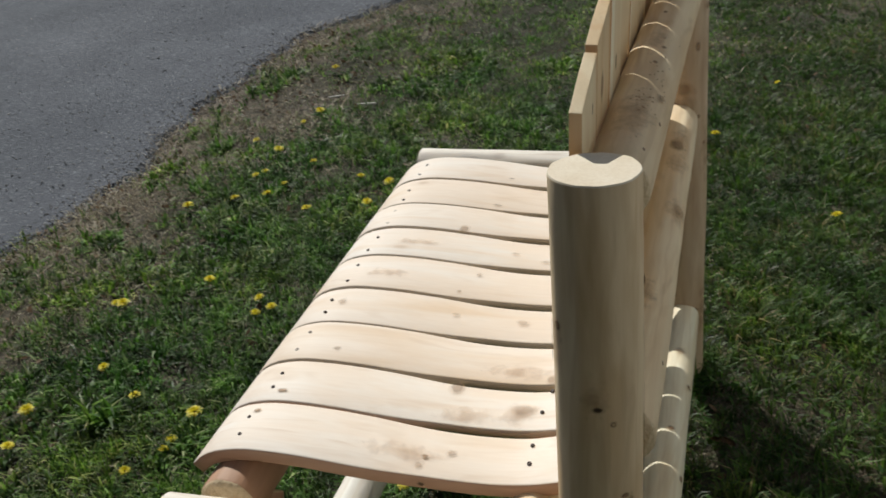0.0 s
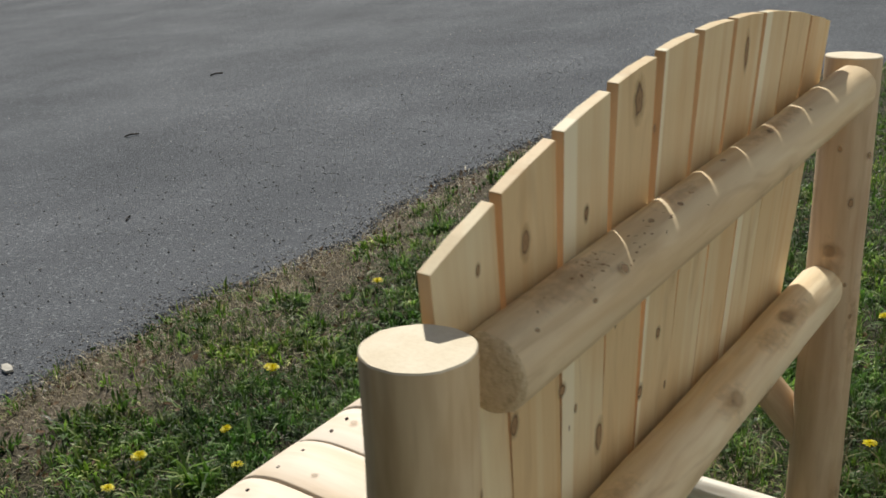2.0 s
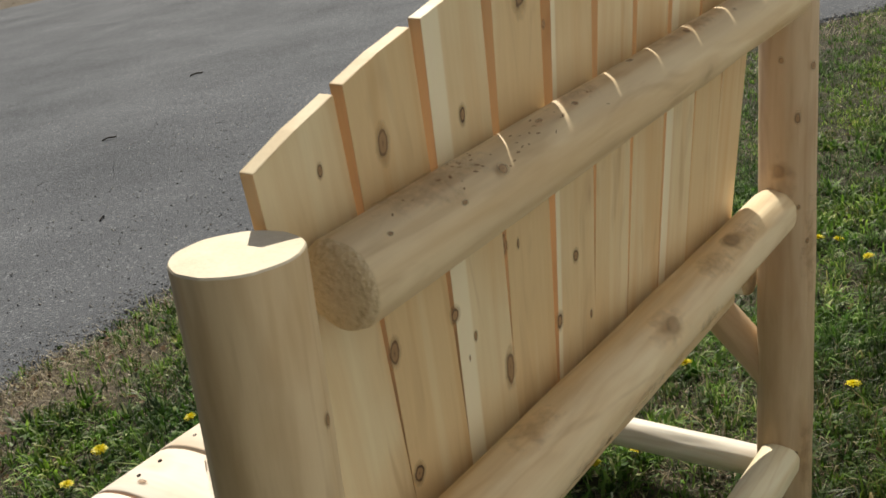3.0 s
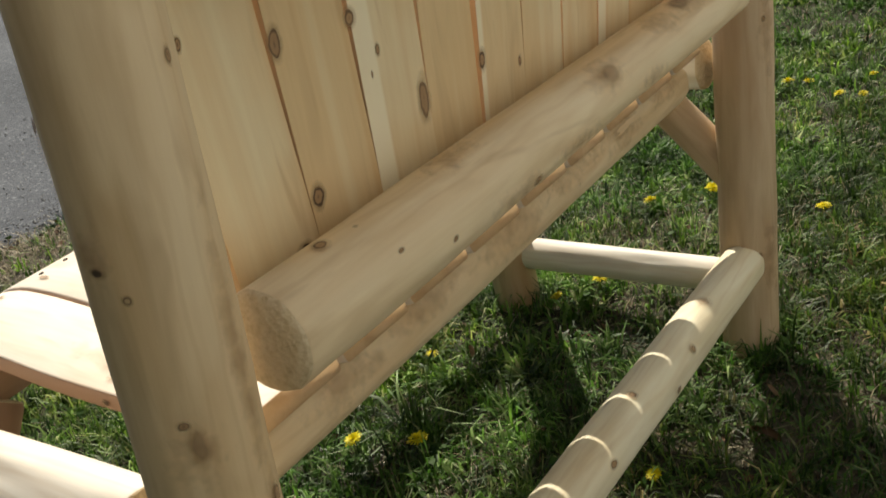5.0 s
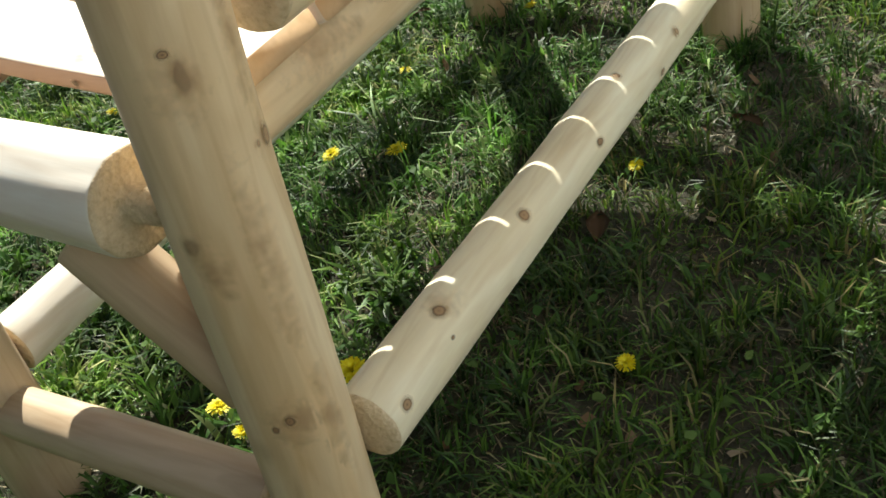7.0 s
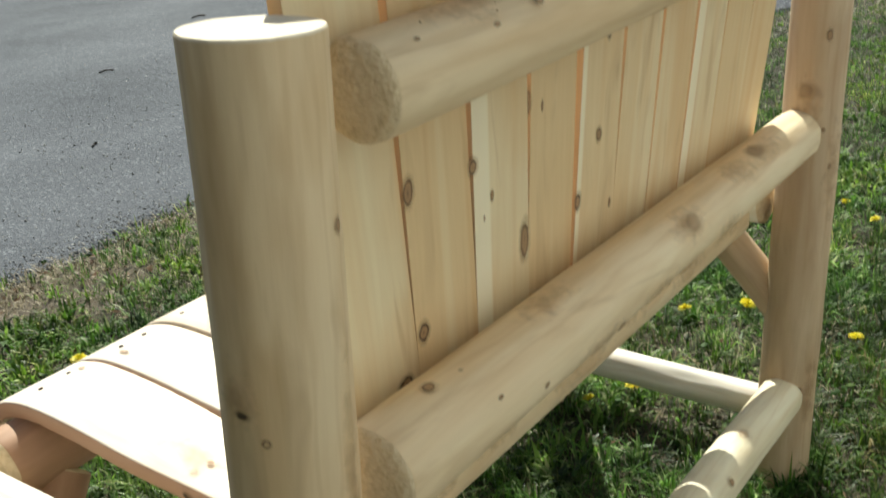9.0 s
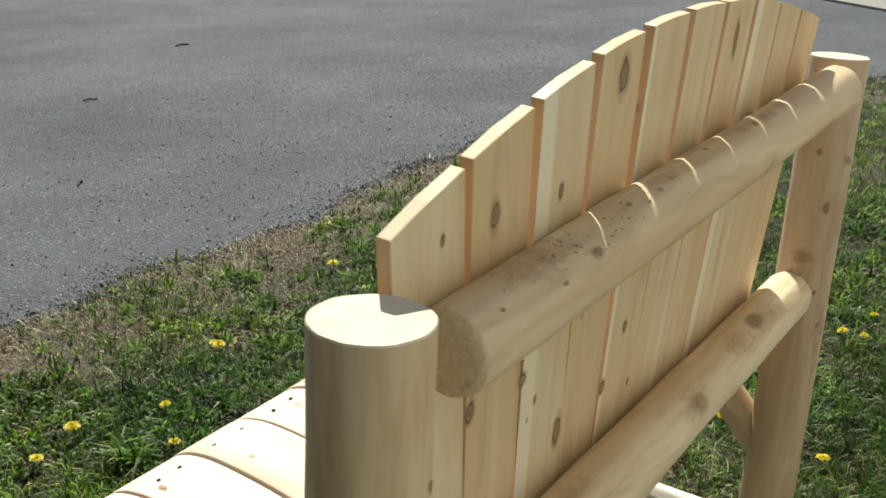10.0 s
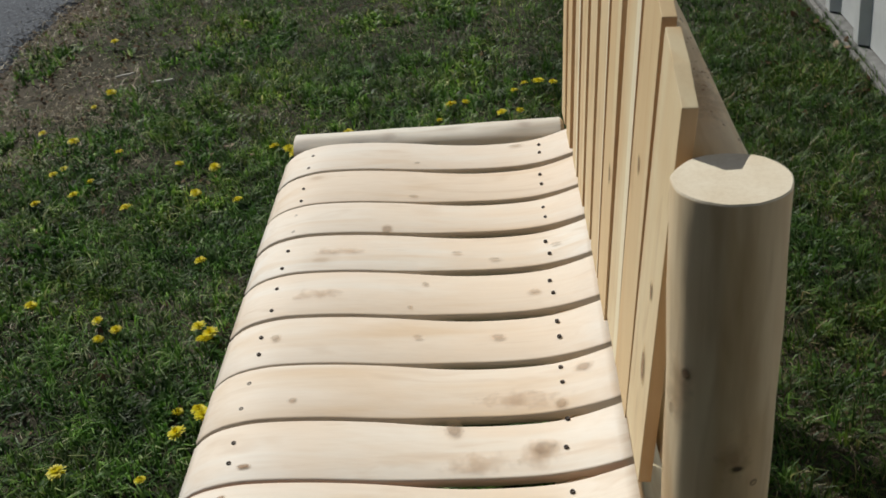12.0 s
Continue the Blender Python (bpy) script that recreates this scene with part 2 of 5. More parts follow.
def soil_material():
    mat, tree, bsdf = material("lawn_soil", 0.95)
    link = tree.links.new
    coords = tree.nodes.new("ShaderNodeTexCoord")
    big = node(tree, "ShaderNodeTexNoise", Scale=1.7, Detail=4.0, Roughness=0.6)
    small = node(tree, "ShaderNodeTexNoise", Scale=38.0, Detail=6.0, Roughness=0.7)
    tiny = node(tree, "ShaderNodeTexNoise", Scale=210.0, Detail=4.0, Roughness=0.7)
    for n in (big, small, tiny):
        link(coords.outputs["Object"], n.inputs["Vector"])
    green = ramp(tree, small.outputs[0], [(0.30, (0.022, 0.024, 0.011)), (0.55, (0.050, 0.048, 0.022)), (0.75, (0.12, 0.098, 0.056))])
    earth = ramp(tree, small.outputs[0], [(0.30, (0.066, 0.053, 0.037)), (0.60, (0.195, 0.160, 0.115)), (0.80, (0.35, 0.305, 0.235))])
    where = ramp(tree, big.outputs[0], [(0.50, (0, 0, 0)), (0.66, (0.75, 0.75, 0.75))])
    base = mixed(tree, where, green, earth)
    split = tree.nodes.new("ShaderNodeSeparateXYZ")
    link(coords.outputs["Object"], split.inputs[0])
    verge = node(tree, "ShaderNodeMapRange")
    link(math_node(tree, "ADD", split.outputs["Y"], math_node(tree, "MULTIPLY", big.outputs[0], 0.5)), verge.inputs["Value"])
    for key, value in (("From Min", 1.85), ("From Max", 2.3)):
        verge.inputs[key].default_value = value
    base = mixed(tree, verge.outputs[0], base, earth)
    base = mixed(tree, 0.5, base, ramp(tree, tiny.outputs[0], [(0.3, (0.5, 0.5, 0.5)), (0.7, (1.2, 1.2, 1.2))]), "MULTIPLY")
    link(base, bsdf.inputs["Base Color"])
    bump = node(tree, "ShaderNodeBump", Strength=0.7, Distance=0.02)
    link(math_node(tree, "ADD", small.outputs[0], tiny.outputs[0]), bump.inputs["Height"])
    link(bump.outputs[0], bsdf.inputs["Normal"])
    return mat


def asphalt_material():
    mat, tree, bsdf = material("asphalt", 0.9)
    bsdf.inputs["Specular IOR Level"].default_value = 0.2
    link = tree.links.new
    coords = tree.nodes.new("ShaderNodeTexCoord")
    big = node(tree, "ShaderNodeTexNoise", Scale=0.9, Detail=4.0, Roughness=0.6)
    stones = node(tree, "ShaderNodeTexVoronoi", Scale=120.0)
    fine = node(tree, "ShaderNodeTexNoise", Scale=260.0, Detail=4.0, Roughness=0.75)
    for n in (big, stones, fine):
        link(coords.outputs["Object"], n.inputs["Vector"])
    base = ramp(tree, big.outputs[0], [(0.3, (0.092, 0.102, 0.118)), (0.7, (0.150, 0.163, 0.184))])
    speck = ramp(tree, stones.outputs["Color"], [(0.2, (0.62, 0.62, 0.64)), (0.75, (1.05, 1.05, 1.05)), (0.90, (2.6, 2.55, 2.4))])
    base = mixed(tree, 0.5, base, speck, "MULTIPLY")
    base = mixed(tree, 0.5, base, ramp(tree, fine.outputs[0], [(0.3, (0.55, 0.55, 0.55)), (0.7, (1.4, 1.4, 1.4))]), "MULTIPLY")
    link(base, bsdf.inputs["Base Color"])
    bump = node(tree, "ShaderNodeBump", Strength=0.6, Distance=0.006)
    link(math_node(tree, "ADD", stones.outputs["Distance"], fine.outputs[0]), bump.inputs["Height"])
    link(bump.outputs[0], bsdf.inputs["Normal"])
    return mat


soil, asphalt = soil_material(), asphalt_material()


def leaf_material(name, stops, through_=0.35, gloss=0.3, clumps=0.0):
    mat, tree, bsdf = material(name, 0.5)
    bsdf.inputs["Specular IOR Level"].default_value = gloss
    geo = tree.nodes.new("ShaderNodeNewGeometry")
    colour = ramp(tree, geo.outputs["Random Per Island"], stops)
    if clumps:
        # tufts differ in vigour, and some patches have yellowed
        coords = tree.nodes.new("ShaderNodeTexCoord")
        small = node(tree, "ShaderNodeTexNoise", Scale=13.0, Detail=2.0)
        large = node(tree, "ShaderNodeTexNoise", Scale=2.6, Detail=3.0)
        for n in (small, large):
            tree.links.new(coords.outputs["Object"], n.inputs["Vector"])
        lo = 1.0 - clumps
        colour = mixed(tree, 1.0, colour, ramp(tree, small.outputs[0], [(0.36, (lo, lo, lo)), (0.64, (1.25, 1.25, 1.25))]), "MULTIPLY")
        colour = mixed(tree, 1.0, colour, ramp(tree, large.outputs[0], [(0.38, (0.66, 0.80, 0.72)), (0.50, (1.0, 1.0, 1.0)), (0.66, (1.40, 1.22, 0.95))]), "MULTIPLY")
    tree.links.new(colour, bsdf.inputs["Base Color"])
    out = tree.nodes["Material Output"]
    back = tree.nodes.new("ShaderNodeBsdfTranslucent")
    tree.links.new(colour, back.inputs["Color"])
    both = tree.nodes.new("ShaderNodeMixShader")
    both.inputs[0].default_value = through_
    tree.links.new(bsdf.outputs[0], both.inputs[1])
    tree.links.new(back.outputs[0], both.inputs[2])
    tree.links.new(both.outputs[0], out.inputs["Surface"])
    return mat


grass_green = leaf_material("grass_blade", [(0.0, (0.032, 0.088, 0.012)), (0.45, (0.110, 0.250, 0.030)), (0.82, (0.225, 0.395, 0.070)), (1.0, (0.50, 0.54, 0.27))], 0.42, 0.5, clumps=0.65)
# blade green darkened to deepen the shade behind the bench, also used along the wall
grass_shaded = leaf_material("shaded_grass_blade", [(0.0, (0.019, 0.054, 0.006)), (0.45, (0.060, 0.136, 0.015)), (0.86, (0.128, 0.235, 0.033)), (0.94, (0.20, 0.19, 0.080)), (1.0, (0.30, 0.27, 0.14))], 0.4, 0.45, clumps=0.5)
grass_dry = leaf_material("dry_grass", [(0.0, (0.14, 0.105, 0.058)), (0.5, (0.33, 0.27, 0.155)), (1.0, (0.62, 0.55, 0.38))], 0.2)


# ---- ground, road and wall ----
def road_edge(x):
    """The y of the asphalt's broken edge at x."""
    bend = 0.0 if x < 3.1 else 0.23 * (x - 3.1) ** 1.65
    return 2.17 - bend + 0.05 * math.sin(1.9 * x + 0.6) + 0.035 * math.sin(5.3 * x) + 0.02 * math.sin(13.1 * x + 1.0)


def ground_height(x, y):
    h = 0.012 * noise.noise((x * 1.7, y * 1.7, 0.3)) + 0.008 * noise.noise((x * 5.0, y * 5.0, 7.0))
    return h + 0.024 * math.exp(-((x - 1.02) ** 2 + (y - 0.10) ** 2) / 0.16)


def grid_lines(lo, hi, fine_lo, fine_hi, step):
    out = []
    v = fine_lo
    while v <= fine_hi + 1e-6:
        out.append(v)
        v += step
    s, v = step, fine_hi
    while v < hi:
        s *= 1.6
        v += s
        out.append(min(v, hi))
    s, v = step, fine_lo
    while v > lo:
        s *= 1.6
        v -= s
        out.insert(0, max(v, lo))
    return out


def build_ground():
    xs = grid_lines(-300, 300, -1.4, 6.6, 0.05)
    ys = grid_lines(-300, 300, -1.3, 2.6, 0.05)
    verts = []
    for y in ys:
        for x in xs:
            z = ground_height(x, y)
            d = y - road_edge(max(-10, min(x, 20)))
            if d > -0.25:
                z = z * max(0.0, min(1.0, -d / 0.25)) - 0.012 * max(0.0, min(1.0, (d + 0.25) / 0.25))
            verts.append((x, y, z))
    n = len(xs)
    faces = [(j * n + i, j * n + i + 1, (j + 1) * n + i + 1, (j + 1) * n + i) for j in range(len(ys) - 1) for i in range(n - 1)]
    me = bpy.data.meshes.new("ground")
    me.from_pydata(verts, [], faces)
    me.materials.append(soil)
    me.polygons.foreach_set("use_smooth", [True] * len(me.polygons))
    tagged(new("ground", me), "spring lawn soil with thin grass and bare patches", "ground", kind="structure")


def build_road():
    xs = [-60 + i * 2.0 for i in range(29)] + [-3 + 0.02 * i for i in range(551)] + [8.5 + 2.0 * i for i in range(20)]
    verts, faces = [], []
    rng = random.Random(5)
    for x in xs:
        e = road_edge(max(-10, min(x, 20))) + rng.uniform(-0.012, 0.012)
        verts += [(x, e - 0.02, -0.012), (x, e + 0.015, 0.004), (x, e + 0.6, 0.008), (x, 15.6 + 0.25 * math.sin(0.9 * x + 1.0) + rng.uniform(-0.1, 0.1), 0.02)]
    for i in range(len(xs) - 1):
        for k in range(3):
            faces.append((4 * i + k, 4 * i + 4 + k, 4 * i + 5 + k, 4 * i + 1 + k))
    me = bpy.data.meshes.new("road")
    me.from_pydata(verts, [], faces)
    me.materials.append(asphalt)
    tagged(new("road", me), "grey worn asphalt road with a crumbling edge", "road", kind="structure")


build_ground()
build_road()


# ---- the bench ----
def log_mesh(length, r0, r1, seed, ends=(1, 1), segments=56, bend=0.0012):
    """A peeled log along z from 0 to length. ends: 1 rasped shoulder with a tenon, 0 sawn flat with a worn rim."""
    rng = random.Random(seed)
    bm = bmesh.new()
    rings = max(8, int(length / 0.03))
    stations = []
    for i in range(rings + 1):
        stations.append((length * i / rings, 1.0, 0))
    def cap(kind, z, s):
        if kind == 3:
            return [(z + s * 0.002, 0.985, 1), (z + s * 0.005, 0.95, 1), (z + s * 0.008, 0.80, 1), (z + s * 0.010, 0.40, 1)]
        if kind == 1:
            return [(z + s * 0.002, 0.985, 1), (z + s * 0.004, 0.95, 1), (z + s * 0.005, 0.80, 1), (z + s * 0.006, 0.60, 1), (z + s * 0.0065, 0.36, 1), (z + s * 0.045, 0.32, 1)]
        return [(z + s * 0.0008, 0.996, 0), (z + s * 0.0020, 0.982, 2), (z + s * 0.0024, 0.975, 2), (z + s * 0.0026, 0.60, 2), (z + s * 0.0026, 0.25, 2)]
    stations = [(a, b, c) for a, b, c in reversed(cap(ends[0], 0.0, -1))] + stations + cap(ends[1], length, 1)
    off = Vector((rng.uniform(0, 50), rng.uniform(0, 50), rng.uniform(0, 50)))
    facet = 2 * math.pi / 9
    loops = []
    for z, k, slot in stations:
        r = r0 + (r1 - r0) * max(0, min(1, z / length))
        ring = []
        for a in range(segments):
            t = 2 * math.pi * a / segments
            c, s = math.cos(t), math.sin(t)
            swell = 1 + 0.040 * noise.noise(off + Vector((c * 0.8, s * 0.8, z * 3.0))) + 0.022 * noise.noise(off + Vector((c * 2.2, s * 2.2, z * 12.0)))
            edge = (t / facet + 0.55 * noise.noise(off + Vector((3.0, 1.0, z * 5.0))) + 0.35 * noise.noise(off + Vector((c * 1.3, s * 1.3, z * 9.0)))) % 1.0 - 0.5
            swell *= 1 + 0.42 * (0.985 * math.cos(facet * 0.5) / math.cos(facet * edge) - 1 + 0.042)
            rough = 1 + (0.02 * noise.noise(off + Vector((c * 7, s * 7, z * 90))) if slot == 1 else 0)
            ring.append(bm.verts.new((r * k * swell * rough * c + bend * math.sin(3.1 * z / length + off.x), r * k * swell * rough * s + bend * math.cos(2.7 * z / length + off.y), z)))
        loops.append((ring, slot))
    for (a, sa), (b, sb) in zip(loops, loops[1:]):
        for i in range(segments):
            f = bm.faces.new((a[i], a[(i + 1) % segments], b[(i + 1) % segments], b[i]))
            f.material_index = max(sa, sb) if sa and sb else 0 if not (sa == 2 or sb == 2) else 2
    for ring, slot, flip in ((loops[0][0], loops[0][1], True), (loops[-1][0], loops[-1][1], False)):
        f = bm.faces.new(list(reversed(ring)) if flip else ring)
        f.material_index = slot
    bm.normal_update()
    return bm


LOGS = {}


def log(name, p, q, r0, r1, parent, seed, ends=(1, 1), label="", wood=None):
    p, q = Vector(p), Vector(q)
    ob = part(name, log_mesh((q - p).length, r0, r1, seed, ends), [wood or log_wood, rough_end, sawn_end], parent, label, along(p, q))
    for f in ob.data.polygons:
        f.use_smooth = f.material_index != 2
    LOGS[name if name not in LOGS else name + ".far"] = (ob, (p, q, r0, r1))
    return ob


bench = tagged(new("log_bench"), "peeled cedar log bench with curved seat boards and arched slat back", "bench")

# posts lean back a little
NEAR_FOOT, NEAR_TOP = (-0.0894, 0.0157, -0.02), (-0.0486, -0.0375, 0.947)
FAR_FOOT, FAR_TOP = (0.9840, 0.0143, -0.02), (1.0565, -0.0250, 0.944)
log("rear_post", NEAR_FOOT, NEAR_TOP, 0.0441, 0.0440, bench, 11, (0, 0))
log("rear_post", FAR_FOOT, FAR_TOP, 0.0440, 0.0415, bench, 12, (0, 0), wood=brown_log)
log("top_rail", (0.037, -0.0390, 0.8918), (0.992, -0.0430, 0.9090), 0.0365, 0.0345, bench, 13, (3, 1))
log("lower_back_rail", (0.007, -0.0289, 0.6088), (0.990, -0.0040, 0.5868), 0.0409, 0.0365, bench, 14, (3, 1), wood=light_log)
log("rear_stretcher", (-0.033, -0.0235, 0.2150), (0.965, 0.0015, 0.1758), 0.0346, 0.0328, bench, 15, (3, 1), wood=pale_log)
log("side_rail", (-0.0855, 0.064, 0.4757), (-0.0784, 0.53, 0.4900), 0.0435, 0.0385, bench, 16, (1, 0), wood=white_log)
log("side_rail", (1.0260, 0.055, 0.4735), (1.0315, 0.535, 0.4890), 0.0377, 0.0383, bench, 17, (3, 0), wood=white_log)
log("side_stretcher", (-0.0947, 0.050, 0.1570), (-0.0885, 0.440, 0.1360), 0.0312, 0.0300, bench, 18, wood=brown_log)
log("side_stretcher", (1.0470, 0.060, 0.1072), (1.0572, 0.450, 0.1134), 0.0275, 0.0290, bench, 19, wood=white_log)
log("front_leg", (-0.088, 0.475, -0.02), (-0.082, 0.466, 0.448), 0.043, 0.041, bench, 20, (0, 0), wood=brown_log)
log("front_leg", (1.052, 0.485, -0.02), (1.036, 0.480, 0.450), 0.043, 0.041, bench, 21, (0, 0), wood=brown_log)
log("front_stretcher", (-0.030, 0.497, 0.1680), (1.002, 0.500, 0.1640), 0.0350, 0.0330, bench, 22, wood=white_log)
log("seat_beam", (-0.020, 0.080, 0.4640), (0.938, 0.080, 0.4736), 0.036, 0.036, bench, 23, (1, 3))
log("seat_beam", (-0.016, 0.478, 0.4750), (0.985, 0.478, 0.4840), 0.0405, 0.040, bench, 24, (3, 1), wood=shaded_log)
log("brace", (-0.080, 0.445, 0.280), (0.042, 0.470, 0.440), 0.033, 0.033, bench, 27, wood=shaded_log)
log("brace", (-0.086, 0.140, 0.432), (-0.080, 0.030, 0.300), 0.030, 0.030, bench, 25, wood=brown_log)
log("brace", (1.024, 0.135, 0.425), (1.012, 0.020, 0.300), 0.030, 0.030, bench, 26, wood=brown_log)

# back slats: straight boards fanned out upwards, their tops cut to one arch
LEAN, LEAN_FROM, LEAN_Y, SKEW = -0.1010, 0.680, 0.0090, 0.020
SLAT_LOW, SLAT_T = 0.577, 0.0130
SLAT_Z0, SLAT_Z1 = 0.618, 0.927
SLATS = [(0.0820, 0.0482, 0.0935), (0.1745, 0.1500, 0.0895), (0.2625, 0.2495, 0.0880), (0.3500, 0.3505, 0.0830), (0.4395, 0.4505, 0.0830), (0.5255, 0.5490, 0.0825), (0.6155, 0.6465, 0.0825), (0.7060, 0.7445, 0.0825), (0.7990, 0.8450, 0.0825), (0.8860, 0.9440, 0.0840)]


def arch(x):
    return 1.0830 - (0.363 if x < 0.5 else 0.29) * (x - 0.5) ** 2


def slat_rear(x, z):
    """The y of the slats' rear faces."""
    return LEAN_Y + LEAN * (z - LEAN_FROM) + SKEW * x


def slat_centre(i, z):
    low, high, _ = SLATS[i]
    return low + (high - low) * (z - SLAT_Z0) / (SLAT_Z1 - SLAT_Z0)


def box_bevelled(bm, amount, segments=2):
    bmesh.ops.bevel(bm, geom=bm.edges[:], offset=amount, segments=segments, affect="EDGES", profile=0.6)


SLAT_TILT = math.degrees(math.atan(-LEAN))
slats = []
rng = random.Random(3)
for i, (low_x, high_x, width) in enumerate(SLATS):
    base = slat_centre(i, SLAT_LOW)
    fan = math.atan((high_x - low_x) / (SLAT_Z1 - SLAT_Z0))
    low = rng.uniform(-0.003, 0.003)

    def rise(side):
        """Length of the slat along its own edge, up to the arch."""
        z = 1.05
        for _ in range(4):
            z = arch(slat_centre(i, z) + side * width / 2)
        return (z - SLAT_LOW) / math.cos(fan) + side * width / 2 * math.tan(fan)

    bm = bmesh.new()
    t = SLAT_T
    h = width / 2
    corner = [(-h, 0, low), (h, 0, low), (h, 0, rise(1) - 0.001), (0, 0, (rise(1) + rise(-1)) / 2 + 0.0005), (-h, 0, rise(-1) - 0.001)]
    a = [bm.verts.new(c) for c in corner]
    b = [bm.verts.new((x, t, z)) for x, y, z in corner]
    bm.faces.new(a), bm.faces.new(list(reversed(b)))
    n = len(corner)
    for k in range(n):
        bm.faces.new((a[(k + 1) % n], a[k], b[k], b[(k + 1) % n]))
    box_bevelled(bm, 0.0011)
    bm.normal_update()
    for face in bm.faces:
        face.material_index = 1 if abs(face.normal.x) > 0.8 else 0
    slats.append(part("back_slat", bm, [{2: wide_sap, 4: thin_sap, 7: wide_sap}.get(i, board_wood), edge_wood], bench, "", pose(base, slat_rear(base, SLAT_LOW) + rng.uniform(-0.001, 0.001), SLAT_LOW, SLAT_TILT, math.degrees(fan), 0), smooth=False))

# seat boards: bent over a high front beam, hollow towards the back
SEAT_EDGES = [0.016, 0.122, 0.223, 0.328, 0.432, 0.540, 0.642, 0.738, 0.847, 0.950]
SEAT = [(0.541, 0.489), (0.530, 0.4990), (0.508, 0.511), (0.470, 0.5185), (0.430, 0.5185), (0.377, 0.5140), (0.320, 0.5060), (0.260, 0.4970), (0.200, 0.4905), (0.150, 0.4880), (0.110, 0.4890), (0.075, 0.4945), (0.040, 0.5040), (0.030, 0.5075)]
SEAT = [(y, z + 0.0170) for y, z in SEAT]
SEAT_RISE = 0.0100
SEAT_T = 0.0200


def seat_board(x0, x1, seed):
    """Local frame: z runs from the front to the back edge, y is up, x across."""
    rng = random.Random(seed)
    bm = bmesh.new()
    n = 34
    pts = [Vector((y, z)) for y, z in SEAT]
    length = [0]
    for p, q in zip(pts, pts[1:]):
        length.append(length[-1] + (q - p).length)
    prof = []
    for i in range(n + 1):
        s = length[-1] * i / n
        k = max(j for j in range(len(pts) - 1) if length[j] <= s + 1e-9)
        u = (s - length[k]) / (length[k + 1] - length[k])
        p0, p1, p2, p3 = pts[max(0, k - 1)], pts[k], pts[k + 1], pts[min(len(pts) - 1, k + 2)]
        prof.append(0.5 * (2 * p1 + (p2 - p0) * u + (2 * p0 - 5 * p1 + 4 * p2 - p3) * u * u + (3 * p1 - p0 - 3 * p2 + p3) * u ** 3))
    lift = rng.uniform(-0.0012, 0.0012) + SEAT_RISE * (x0 + x1) / 2
    e = 0.0030
    rows = []
    for i, p in enumerate(prof):
        d = (prof[min(n, i + 1)] - prof[max(0, i - 1)]).normalized()
        nrm = Vector((d.y, -d.x))
        if nrm.y < 0:
            nrm = -nrm
        # the slots open in the hollow and close over the crest
        u = max(0.0, min(1.0, (p.x - 0.20) / 0.13))
        w = x1 - x0 - 0.0135 + 0.0108 * u * u * (3 - 2 * u) + 0.005 * max(0.0, min(1.0, (0.10 - p.x) / 0.06))
        f = 0.0035 + 0.0105 * max(0.0, min(1.0, (p.x - 0.05) / 0.08)) * max(0.0, min(1.0, (0.30 - p.x) / 0.06))
        ring = []
        g = 0.0035 if x0 < 0.05 else f
        for x, h in ((-w / 2 + e, 0), (0, 0), (w / 2 - e, 0), (w / 2 - e * 0.3, -e * 0.3), (w / 2, -e), (w / 2, -SEAT_T + f), (w / 2 - f * 0.3, -SEAT_T + f * 0.3), (w / 2 - f, -SEAT_T), (-w / 2 + g, -SEAT_T), (-w / 2 + g * 0.3, -SEAT_T + g * 0.3), (-w / 2, -SEAT_T + g), (-w / 2, -e), (-w / 2 + e * 0.3, -e * 0.3)):
            c = p + nrm * h
            ring.append(bm.verts.new((-x, c.y - 0.49 + lift, 0.541 - c.x)))
        rows.append(ring)
    m = len(rows[0])
    for a, b in zip(rows, rows[1:]):
        for k in range(m):
            bm.faces.new((a[k], a[(k + 1) % m], b[(k + 1) % m], b[k]))
    bm.faces.new(list(reversed(rows[0])))
    bm.faces.new(rows[-1])
    bmesh.ops.recalc_face_normals(bm, faces=bm.faces)
    for face in bm.faces:
        face.material_index = 2 if len(face.verts) > 4 else 1 if abs(face.normal.x) > 0.8 else 0
    return bm


SEAT_POSE = Matrix(((-1, 0, 0, 0), (0, 0, -1, 0.541), (0, 1, 0, 0.49), (0, 0, 0, 1)))
seats = []
for i in range(9):
    x0, x1 = SEAT_EDGES[i], SEAT_EDGES[i + 1]
    seats.append(part("seat_board", seat_board(x0, x1, 40 + i), [seat_wood, seat_edge if i == 0 else pale_edge, edge_wood], bench, "", Matrix.Translation(((x0 + x1) / 2, 0, 0)) @ SEAT_POSE))


# screws in the seat boards
def seat_point(y):
    """Height and slope of the seat's upper face at y."""
    for (ya, za), (yb, zb) in zip(SEAT, SEAT[1:]):
        if yb <= y <= ya:
            u = (ya - y) / (ya - yb)
            return za + (zb - za) * u, (zb - za) / (yb - ya)
    return 0.5, 0.0


